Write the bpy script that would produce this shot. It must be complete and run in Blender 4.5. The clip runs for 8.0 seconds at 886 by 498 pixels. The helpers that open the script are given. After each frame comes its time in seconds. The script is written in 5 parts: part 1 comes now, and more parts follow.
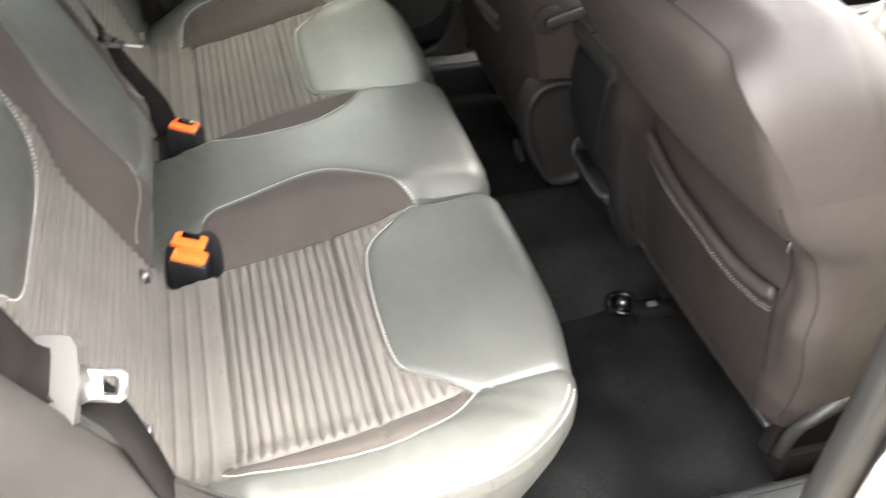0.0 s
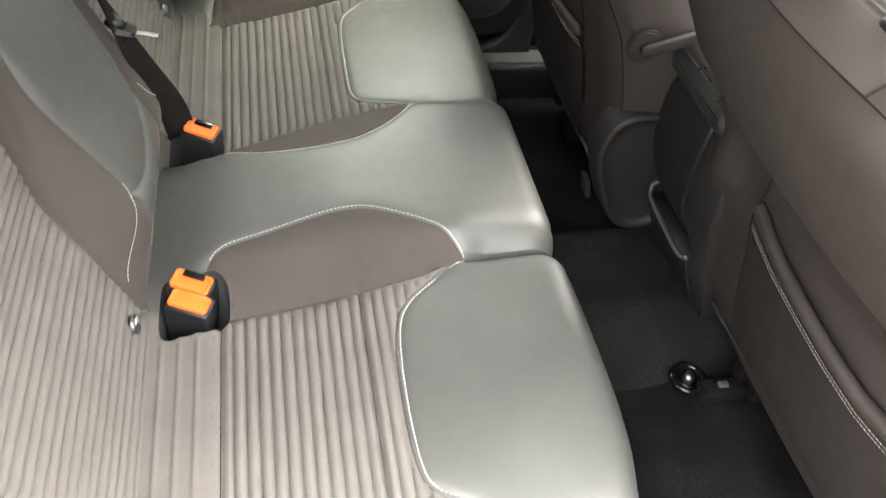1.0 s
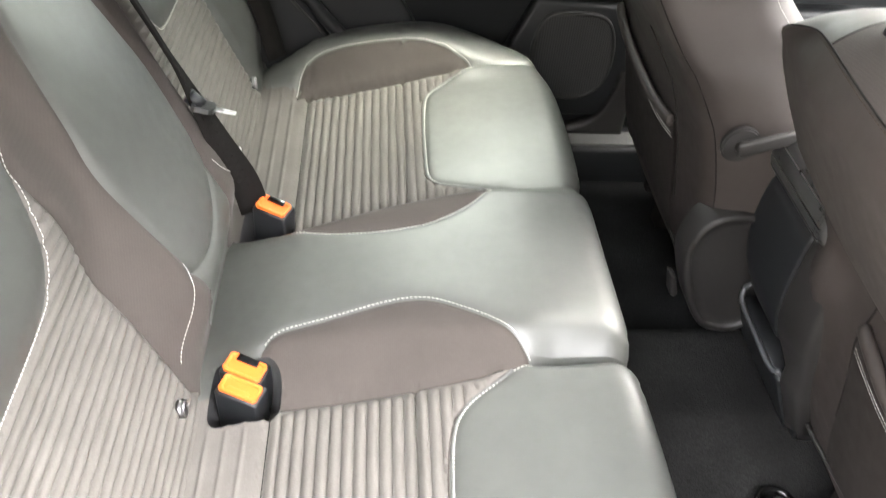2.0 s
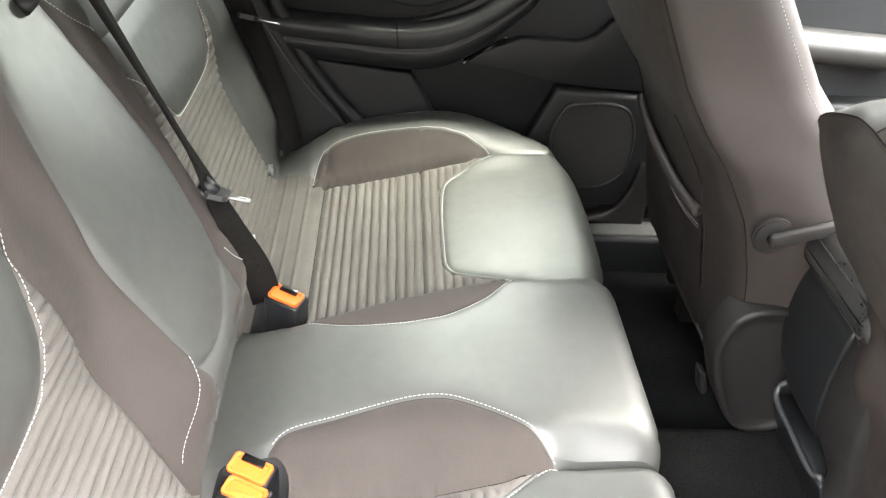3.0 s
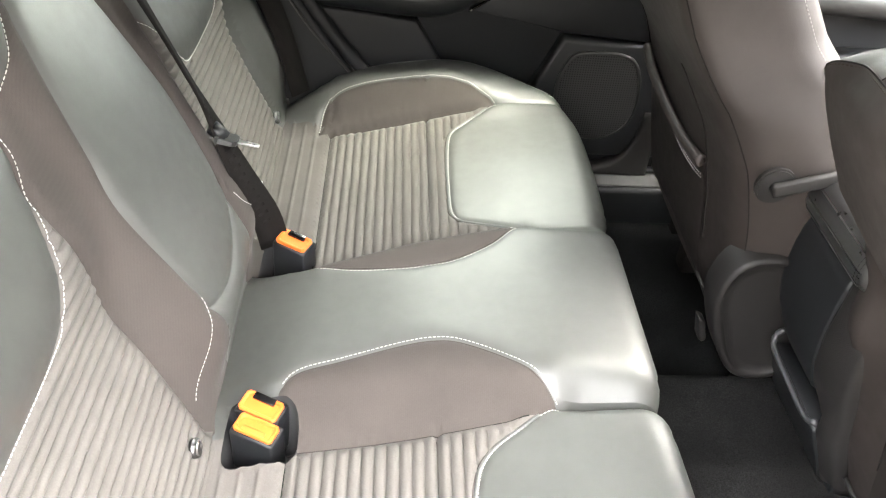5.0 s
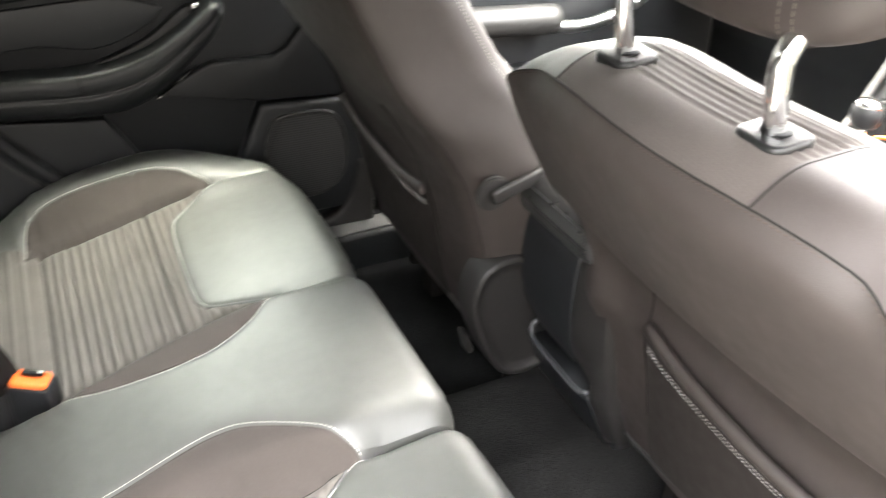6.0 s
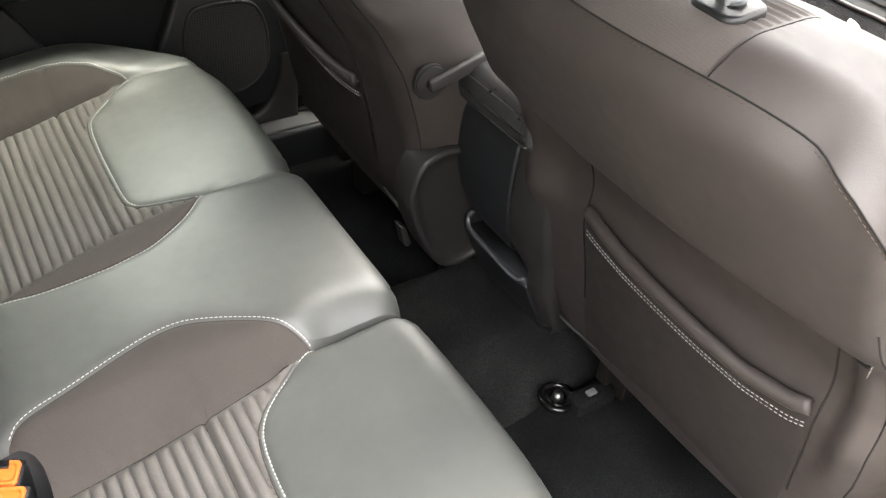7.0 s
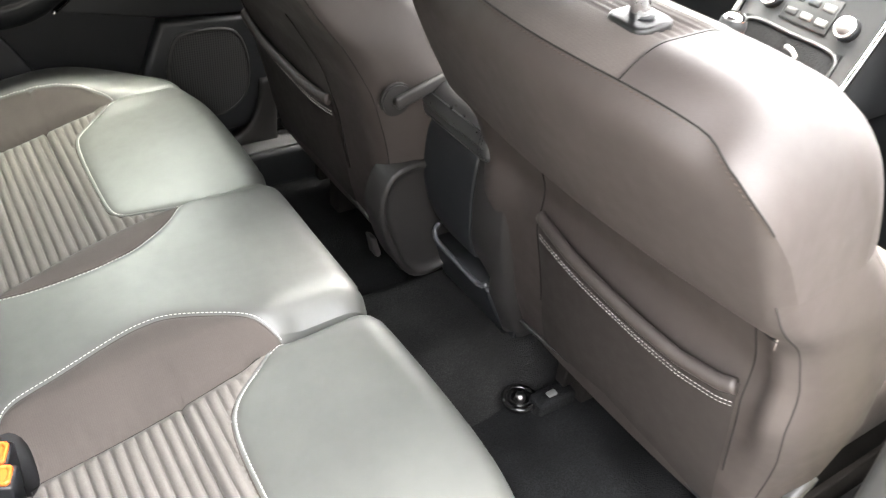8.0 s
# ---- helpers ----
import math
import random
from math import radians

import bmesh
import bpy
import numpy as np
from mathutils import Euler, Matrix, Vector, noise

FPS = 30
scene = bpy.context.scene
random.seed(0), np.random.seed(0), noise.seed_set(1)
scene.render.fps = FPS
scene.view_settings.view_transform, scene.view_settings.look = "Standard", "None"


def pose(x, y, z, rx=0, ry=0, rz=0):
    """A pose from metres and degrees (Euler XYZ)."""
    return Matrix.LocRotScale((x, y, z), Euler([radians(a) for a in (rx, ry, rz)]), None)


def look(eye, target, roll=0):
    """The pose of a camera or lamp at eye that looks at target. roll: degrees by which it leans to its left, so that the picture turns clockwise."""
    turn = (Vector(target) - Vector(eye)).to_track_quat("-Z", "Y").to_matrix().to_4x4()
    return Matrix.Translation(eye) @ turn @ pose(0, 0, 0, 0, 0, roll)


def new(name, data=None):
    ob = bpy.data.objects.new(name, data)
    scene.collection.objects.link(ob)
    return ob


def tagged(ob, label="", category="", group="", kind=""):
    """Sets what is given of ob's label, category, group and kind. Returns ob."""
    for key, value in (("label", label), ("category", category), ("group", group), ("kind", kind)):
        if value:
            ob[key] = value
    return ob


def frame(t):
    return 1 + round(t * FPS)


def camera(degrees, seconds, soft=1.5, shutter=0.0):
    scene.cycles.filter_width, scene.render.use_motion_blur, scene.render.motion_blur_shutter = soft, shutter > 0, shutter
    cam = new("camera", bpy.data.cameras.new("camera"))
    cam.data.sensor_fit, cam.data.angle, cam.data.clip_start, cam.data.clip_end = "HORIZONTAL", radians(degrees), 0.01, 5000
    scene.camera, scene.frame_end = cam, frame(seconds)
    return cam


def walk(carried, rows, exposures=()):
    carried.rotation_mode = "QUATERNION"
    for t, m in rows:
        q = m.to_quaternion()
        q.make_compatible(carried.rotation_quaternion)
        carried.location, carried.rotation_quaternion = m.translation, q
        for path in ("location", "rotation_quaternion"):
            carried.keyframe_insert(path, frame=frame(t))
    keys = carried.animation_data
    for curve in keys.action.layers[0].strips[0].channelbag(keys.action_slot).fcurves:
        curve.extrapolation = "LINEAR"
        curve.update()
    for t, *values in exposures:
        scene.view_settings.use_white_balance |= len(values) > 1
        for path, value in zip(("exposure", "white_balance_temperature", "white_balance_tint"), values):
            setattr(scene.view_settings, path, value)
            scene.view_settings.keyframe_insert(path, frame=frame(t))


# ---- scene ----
cam = camera(57.3, 8.0, 1.2, 0.4)
PATH = [
    (0, (0.105, -1.11, 1.117), (0.57, 0.3, -0.224), 3.8),
    (0.3, (0.128, -1.084, 1.112), (0.418, 0.322, -0.28), 1.3),
    (0.5, (0.11, -1.044, 1.106), (0.415, 0.364, -0.281), 3.3),
    (1, (0.131, -0.859, 1.074), (0.53, 0.491, -0.347), 8.4),
    (1.5, (0.156, -0.819, 1.073), (0.486, 0.563, -0.334), 6.1),
    (1.7, (0.174, -0.806, 1.072), (0.401, 0.61, -0.322), 5.6),
    (2.8, (0.161, -0.763, 1.056), (0.307, 0.853, -0.113), 4.9),
    (3, (0.168, -0.754, 1.047), (0.31, 0.861, -0.124), 4.7),
    (3.5, (0.156, -0.759, 1.042), (0.214, 0.934, -0.022), 2.0),
    (4, (0.17, -0.764, 1.046), (0.318, 0.779, -0.217), 3.0),
    (4.2, (0.173, -0.768, 1.044), (0.31, 0.769, -0.228), 3.4),
    (5.3, (0.157, -0.776, 1.055), (0.309, 0.771, -0.204), 5.7),
    (5.5, (0.161, -0.783, 1.059), (0.364, 0.746, -0.215), 4.8),
    (5.8, (0.127, -0.783, 1.03), (0.725, 0.748, -0.11), 4.2),
    (6, (0.14, -0.778, 1.043), (0.912, 0.702, -0.058), 2.6),
    (6.2, (0.129, -0.769, 1.04), (1.029, 0.653, -0.041), 3.2),
    (6.5, (0.121, -0.773, 1.036), (1.047, 0.579, -0.11), 3.8),
    (7, (0.107, -0.77, 1.023), (1.003, 0.483, -0.253), 5.7),
    (7.5, (0.101, -0.775, 1.025), (1.016, 0.46, -0.256), 6.4),
    (8, (0.086, -0.86, 1.041), (1.034, 0.424, -0.164), 6.1),
]
walk(cam, [(t, look(e, g, r)) for t, e, g, r in PATH], [(0, 6.42, 7400, 10), (0.5, 6.26, 7500, 10), (1.0, 6.50, 7400, 10), (1.5, 6.92, 7200, 10), (3.0, 7.23, 7250, 10), (3.5, 7.32, 7300, 10), (4.0, 7.29, 7350, 10), (5.5, 7.31, 7250, 10), (6.0, 7.14, 7300, 10), (6.5, 6.75, 7300, 10), (7.0, 6.50, 7300, 10), (7.5, 6.54, 7250, 10), (8, 7.04, 7150, 10)])

# ---------------------------------------------------------------- light
world = bpy.data.worlds.new("overcast_sky")
scene.world = world
world.use_nodes = True
wn = world.node_tree.nodes
sky = wn.new("ShaderNodeTexSky")
sky.sky_type = "NISHITA"
sky.sun_disc = False
sky.sun_elevation, sky.sun_rotation = radians(70), radians(36)
sky.dust_density = 3.0
wn["Background"].inputs["Strength"].default_value = 0.14
grey = wn.new("ShaderNodeHueSaturation")
grey.inputs["Saturation"].default_value = 0.27
world.node_tree.links.new(sky.outputs["Color"], grey.inputs["Color"])
world.node_tree.links.new(grey.outputs["Color"], wn["Background"].inputs["Color"])
sun_lamp = new("sun", bpy.data.lights.new("sun", "SUN"))
sun_lamp.data.energy, sun_lamp.data.angle, sun_lamp.data.color = 0.62, radians(75), (0.96, 1.0, 0.96)
sun_lamp.matrix_world = look((0.34, 0.46, 1.7), (0.0, 0, 0.0))


# ---------------------------------------------------------------- materials
def nodes(name, rough=0.5, metal=0.0, spec=0.5):
    m = bpy.data.materials.new(name)
    m.use_nodes = True
    t = m.node_tree
    b = t.nodes["Principled BSDF"]
    b.inputs["Roughness"].default_value = rough
    b.inputs["Metallic"].default_value = metal
    b.inputs["Specular IOR Level"].default_value = spec
    return m, t, b


def tex(t, kind, scale, detail=3.0, stretch=(1, 1, 1)):
    co = t.nodes.new("ShaderNodeTexCoord")
    mp = t.nodes.new("ShaderNodeMapping")
    mp.inputs["Scale"].default_value = stretch
    n = t.nodes.new(kind)
    n.inputs["Scale"].default_value = scale
    if kind == "ShaderNodeTexNoise":
        n.inputs["Detail"].default_value = detail
    t.links.new(co.outputs["Object"], mp.inputs["Vector"])
    t.links.new(mp.outputs["Vector"], n.inputs["Vector"])
    return n


def ramp(t, src, stops):
    r = t.nodes.new("ShaderNodeValToRGB")
    e = r.color_ramp.elements
    while len(e) < len(stops):
        e.new(0.5)
    for k, (p, c) in zip(e, stops):
        k.position, k.color = p, (*c, 1)
    t.links.new(src, r.inputs["Fac"])
    return r


def bump(t, b, src, strength, distance, before=None):
    n = t.nodes.new("ShaderNodeBump")
    n.inputs["Strength"].default_value, n.inputs["Distance"].default_value = strength, distance
    t.links.new(src, n.inputs["Height"])
    if before:
        t.links.new(before.outputs["Normal"], n.inputs["Normal"])
    t.links.new(n.outputs["Normal"], b.inputs["Normal"])
    return n


def vary(c, k):
    return tuple(min(1, v * k) for v in c)


def leather(name, colour, rough, spec=0.7):
    m, t, b = nodes(name, rough, spec=spec)
    big = tex(t, "ShaderNodeTexNoise", 9, 4)
    r = ramp(t, big.outputs["Fac"], [(0.3, vary(colour, 0.85)), (0.7, vary(colour, 1.15))])
    t.links.new(r.outputs["Color"], b.inputs["Base Color"])
    rr = t.nodes.new("ShaderNodeMapRange")
    rr.inputs["To Min"].default_value, rr.inputs["To Max"].default_value = rough - 0.09, rough + 0.09
    blotch = tex(t, "ShaderNodeTexNoise", 55, 6)
    t.links.new(blotch.outputs["Fac"], rr.inputs["Value"])
    t.links.new(rr.outputs["Result"], b.inputs["Roughness"])
    soft = tex(t, "ShaderNodeTexNoise", 20, 3)
    first = bump(t, b, soft.outputs["Fac"], 0.10, 0.004)
    grain = tex(t, "ShaderNodeTexVoronoi", 900)
    bump(t, b, grain.outputs["Distance"], 0.12, 0.0004, first)
    return m


def cloth(name, colour, weave=800, sheen=0.2, twill=0.0, spec=0.25):
    m, t, b = nodes(name, 0.9, spec=spec)
    b.inputs["Sheen Weight"].default_value = sheen
    b.inputs["Sheen Roughness"].default_value = 0.4
    big = tex(t, "ShaderNodeTexNoise", 14, 5)
    fine = tex(t, "ShaderNodeTexNoise", weave, 2)
    mix = t.nodes.new("ShaderNodeMath")
    mix.operation = "MULTIPLY_ADD"
    mix.inputs[1].default_value = 0.5
    t.links.new(fine.outputs["Fac"], mix.inputs[0])
    half = t.nodes.new("ShaderNodeMath")
    half.operation = "MULTIPLY"
    half.inputs[1].default_value = 0.5
    t.links.new(big.outputs["Fac"], half.inputs[0])
    t.links.new(half.outputs["Value"], mix.inputs[2])
    height = mix.outputs["Value"]
    if twill:
        wave = tex(t, "ShaderNodeTexWave", twill, stretch=(1.0, 0.55, 0.4))
        wave.inputs["Distortion"].default_value = 0.6
        add = t.nodes.new("ShaderNodeMath")
        add.operation = "MULTIPLY_ADD"
        add.inputs[1].default_value = 0.07
        t.links.new(wave.outputs["Fac"], add.inputs[0])
        t.links.new(height, add.inputs[2])
        height = add.outputs["Value"]
    r = ramp(t, height, [(0.3, vary(colour, 0.82)), (0.7, vary(colour, 1.18))])
    t.links.new(r.outputs["Color"], b.inputs["Base Color"])
    bump(t, b, height, 0.4, 0.0008)
    return m


def plastic(name, colour, rough=0.5, grain=700, depth=0.0004):
    m, t, b = nodes(name, rough, spec=0.35)
    big = tex(t, "ShaderNodeTexNoise", 12, 4)
    r = ramp(t, big.outputs["Fac"], [(0.3, vary(colour, 0.88)), (0.7, vary(colour, 1.12))])
    t.links.new(r.outputs["Color"], b.inputs["Base Color"])
    g = tex(t, "ShaderNodeTexVoronoi", grain)
    bump(t, b, g.outputs["Distance"], 0.25, depth)
    return m


def metal(name, colour, rough):
    m, t, b = nodes(name, rough, 1.0)
    n = tex(t, "ShaderNodeTexNoise", 60, 4)
    r = ramp(t, n.outputs["Fac"], [(0.3, vary(colour, 0.85)), (0.7, colour)])
    t.links.new(r.outputs["Color"], b.inputs["Base Color"])
    return m


def carpet(name, colour):
    m, t, b = nodes(name, 0.98, spec=0.02)
    a = tex(t, "ShaderNodeTexNoise", 420, 3)
    c = tex(t, "ShaderNodeTexNoise", 7, 5)
    mul = t.nodes.new("ShaderNodeMath")
    mul.operation = "MULTIPLY"
    t.links.new(a.outputs["Fac"], mul.inputs[0])
    t.links.new(c.outputs["Fac"], mul.inputs[1])
    r = ramp(t, mul.outputs["Value"], [(0.12, vary(colour, 0.5)), (0.27, vary(colour, 1.1)), (0.42, vary(colour, 2.2))])
    t.links.new(r.outputs["Color"], b.inputs["Base Color"])
    bump(t, b, a.outputs["Fac"], 0.9, 0.003)
    return m


LEATHER = leather("charcoal_leather", (0.0390, 0.0404, 0.0364), 0.54, 1.0)
LEATHER_BROWN = leather("brown_black_leather", (0.0240, 0.0190, 0.0172), 0.60, 0.40)
# brown leather again, darkened and dulled for the shade on the low pockets
POCKET_SHADED = leather("shaded_brown_black_leather", (0.0160, 0.0131, 0.0120), 0.66, 0.25)
RIBBED = cloth("ribbed_grey_cloth", (0.096, 0.088, 0.081), 800, 0.05)
TWILL = cloth("dark_brown_twill", (0.0445, 0.0378, 0.0342), 1000, 0.05, 130)
STITCH = cloth("pale_thread", (0.46, 0.445, 0.42), 2500, 0.0)
STITCH_DARK = cloth("dark_thread", (0.007, 0.006, 0.0055), 2500, 0.0)
STITCH_BROWN = cloth("dark_brown_thread", (0.045, 0.034, 0.028), 2500, 0.0)
STITCH_MID = cloth("grey_thread", (0.24, 0.23, 0.215), 2500, 0.0)
THREAD = cloth("brown_thread", (0.12, 0.105, 0.095), 2500, 0.0)
CARPET = carpet("black_carpet", (0.0074, 0.0076, 0.0079))
CARPET_WORN = carpet("worn_grey_carpet", (0.0132, 0.0132, 0.0132))
BLACK = plastic("black_plastic", (0.0112, 0.0119, 0.013), 0.42)
PAD_LEATHER = leather("brown_grey_leather", (0.0185, 0.0168, 0.0155), 0.6, 0.3)
LID_LEATHER = leather("black_lid_leather", (0.024, 0.024, 0.024), 0.30, 1.0)
DOOR_LEATHER = leather("black_door_leather", (0.0080, 0.0092, 0.0106), 0.5, 0.5)
GUIDE = plastic("black_guide_plastic", (0.0058, 0.0058, 0.006), 0.45)
DARK = plastic("dark_grey_plastic", (0.0078, 0.0087, 0.0099), 0.52)
TRIM = plastic("grey_trim_plastic", (0.020, 0.020, 0.0195), 0.45)
SILVER = plastic("silver_grey_plastic", (0.075, 0.075, 0.073), 0.4, 300, 0.0001)
STACK = plastic("dark_silver_plastic", (0.014, 0.0146, 0.0152), 0.48, 300, 0.0001)
SCUFF = plastic("satin_grey_plastic", (0.075, 0.075, 0.073), 0.6)
WEBBING = cloth("black_webbing", (0.0075, 0.0066, 0.0062), 900, 0.0, 0.0, 0.08)
HINGE = plastic("brown_grey_plastic", (0.0125, 0.0117, 0.0115), 0.5)
LINING = cloth("charcoal_lining", (0.030, 0.030, 0.031), 900, 0.0)
# paler than the console: the pocket rim's highlight is put into the colour
RIM_HIGHLIGHT = plastic("satin_highlight_plastic", (0.045, 0.047, 0.05), 0.28, 200, 0.0)
GLOSS = plastic("glossy_black_plastic", (0.006, 0.006, 0.006), 0.14, 200, 0.0)
ORANGE = plastic("orange_plastic", (0.88, 0.145, 0.025), 0.5, 200, 0.0001)
STEEL = metal("bright_steel", (0.6, 0.6, 0.6), 0.28)
DULL_STEEL = metal("dull_steel", (0.22, 0.22, 0.22), 0.35)
CHROME = metal("chrome", (0.9, 0.9, 0.9), 0.07)
CLEAR_PLASTIC = plastic("pale_grey_plastic", (0.056, 0.054, 0.051), 0.45)
PAINT = plastic("beige_body_paint", (0.50, 0.455, 0.365), 0.3, 50, 0.0)
# never in view; kept dark so little light bounces into the cabin
HEADLINER = cloth("dark_headliner", (0.085, 0.085, 0.085))


# ---------------------------------------------------------------- builders
def thing(name, label, category, group="", at=(0, 0, 0), kind=""):
    ob = new(name)
    ob.location = at
    ob.empty_display_size = 0.05
    return tagged(ob, label, category, group, kind)


def part(name, bm, material, parent=None, label="", smooth=True):
    me = bpy.data.meshes.new(name)
    if isinstance(bm, bmesh.types.BMesh):
        bm.to_mesh(me)
        bm.free()
    else:
        v, f = bm
        me.from_pydata([tuple(p) for p in v], [], [tuple(int(i) for i in q) for q in f])
        me.update()
    me.materials.append(material)
    if smooth:
        me.polygons.foreach_set("use_smooth", [True] * len(me.polygons))
    ob = new(name, me)
    ob.parent = parent
    if label:
        tagged(ob, label)
    return ob


def box(x0, x1, y0, y1, z0, z1, bevel=0.004, segments=2):
    bm = bmesh.new()
    bmesh.ops.create_cube(bm, size=1)
    for v in bm.verts:
        v.co = ((x0 + x1) / 2 + v.co.x * (x1 - x0), (y0 + y1) / 2 + v.co.y * (y1 - y0), (z0 + z1) / 2 + v.co.z * (z1 - z0))
    if bevel:
        bmesh.ops.bevel(bm, geom=bm.edges[:], offset=bevel, segments=segments, profile=0.5, affect="EDGES")
    return bm


def prism(profile, y0, y1, bevel=0.006):
    """A block whose side outline is given in x and z."""
    bm = bmesh.new()
    a = [bm.verts.new((x, y0, z)) for x, z in profile]
    b = [bm.verts.new((x, y1, z)) for x, z in profile]
    n = len(profile)
    bm.faces.new(a)
    bm.faces.new(b[::-1])
    for k in range(n):
        bm.faces.new((a[(k + 1) % n], a[k], b[k], b[(k + 1) % n]))
    bmesh.ops.recalc_face_normals(bm, faces=bm.faces[:])
    if bevel:
        bmesh.ops.bevel(bm, geom=bm.edges[:], offset=bevel, segments=3, profile=0.5, affect="EDGES")
    return bm


def moved(bm, m):
    bmesh.ops.transform(bm, matrix=m, verts=bm.verts[:])
    return bm


def smooth_line(pts, step=0.006, closed=False):
    """A Catmull-Rom line through points of any dimension, at an even step."""
    p = [np.array(q, float) for q in pts]
    out = []
    n = len(p)
    for i in range(n if closed else n - 1):
        a, b = p[i], p[(i + 1) % n]
        z = p[(i - 1) % n] if closed or i > 0 else 2 * a - b
        c = p[(i + 2) % n] if closed or i + 2 < n else 2 * b - a
        k = max(2, int(np.linalg.norm(b - a) / step))
        for j in range(k):
            s = j / k
            out.append(0.5 * (2 * a + (b - z) * s + (2 * z - 5 * a + 4 * b - c) * s * s + (3 * a - z - 3 * b + c) * s ** 3))
    if not closed:
        out.append(p[-1])
    return out


def tube(pts, radius, sides=8, closed=False, flat=1.0):
    """A round (or flattened) rod along 3D points."""
    p = [Vector(q) for q in pts]
    n = len(p)
    verts, faces = [], []
    up = Vector((0.13, 0.21, 0.97))
    for i in range(n):
        d = (p[(i + 1) % n] - p[i - 1]) if closed or 0 < i < n - 1 else (p[1] - p[0] if i == 0 else p[-1] - p[-2])
        d.normalize()
        a = d.cross(up).normalized()
        b = a.cross(d)
        r = radius(i / max(1, n - 1)) if callable(radius) else radius
        for k in range(sides):
            w = 2 * math.pi * k / sides
            verts.append(p[i] + a * math.cos(w) * r + b * math.sin(w) * r * flat)
    for i in range(n if closed else n - 1):
        for k in range(sides):
            j = (i + 1) % n
            faces.append((i * sides + k, i * sides + (k + 1) % sides, j * sides + (k + 1) % sides, j * sides + k))
    if not closed:
        faces.append(tuple(range(sides))[::-1])
        faces.append(tuple((n - 1) * sides + k for k in range(sides)))
    return verts, faces


def stitches(path, normal, length=0.0046, gap=0.0008, width=0.00068, proud=0.0005):
    """Small thread capsules along a 3D line; normal gives the surface's outward way at a point."""
    p = [Vector(q) for q in path]
    run = [0.0]
    for a, b in zip(p, p[1:]):
        run.append(run[-1] + (b - a).length)

    def at(s):
        i = min(len(p) - 2, max(0, int(np.searchsorted(run, s)) - 1))
        k = (s - run[i]) / max(1e-9, run[i + 1] - run[i])
        return p[i].lerp(p[i + 1], k)
    verts, faces = [], []
    s = 0.0
    while s + length < run[-1]:
        a, b = at(s), at(s + length)
        d = (b - a).normalized()
        nn = Vector(normal(a)) if callable(normal) else Vector(normal)
        w = d.cross(nn).normalized() * width
        h = nn.normalized() * proud
        k = len(verts)
        m1, m2 = a.lerp(b, 0.22), a.lerp(b, 0.78)
        verts += [a - h, m1 + w - h * 0.4, m2 + w - h * 0.4, b - h, m2 - w - h * 0.4, m1 - w - h * 0.4, m1 + h, m2 + h]
        faces += [(k, k + 1, k + 6), (k + 1, k + 2, k + 7, k + 6), (k + 2, k + 3, k + 7), (k + 3, k + 4, k + 7), (k + 4, k + 5, k + 6, k + 7), (k + 5, k, k + 6)]
        s += length + gap
    return verts, faces


def inside(px, py, poly):
    """Which of the points lie inside a polygon."""
    r = np.zeros(len(px), bool)
    n = len(poly)
    for i in range(n):
        x0, y0 = poly[i]
        x1, y1 = poly[i - 1]
        if y0 == y1:
            continue
        c = ((y0 > py) != (y1 > py)) & (px < (x1 - x0) * (py - y0) / (y1 - y0) + x0)
        r ^= c
    return r


def far_from(px, py, line):
    """Distance of points from a polyline."""
    best = np.full(len(px), 9.0)
    for (x0, y0), (x1, y1) in zip(line, line[1:]):
        dx, dy = x1 - x0, y1 - y0
        k = np.clip(((px - x0) * dx + (py - y0) * dy) / max(1e-12, dx * dx + dy * dy), 0, 1)
        best = np.minimum(best, np.hypot(px - x0 - k * dx, py - y0 - k * dy))
    return best


def islands(faces):
    """The connected pieces of a set of triangles."""
    root = {}

    def find(i):
        while root.setdefault(i, i) != i:
            root[i] = root[root[i]]
            i = root[i]
        return i
    for a, b, c in faces:
        a, b, c = find(int(a)), find(int(b)), find(int(c))
        root[b] = a
        root[find(c)] = a
    sets = {}
    for q in faces:
        sets.setdefault(find(int(q[0])), []).append(q)
    return [np.array(q) for q in sets.values()]


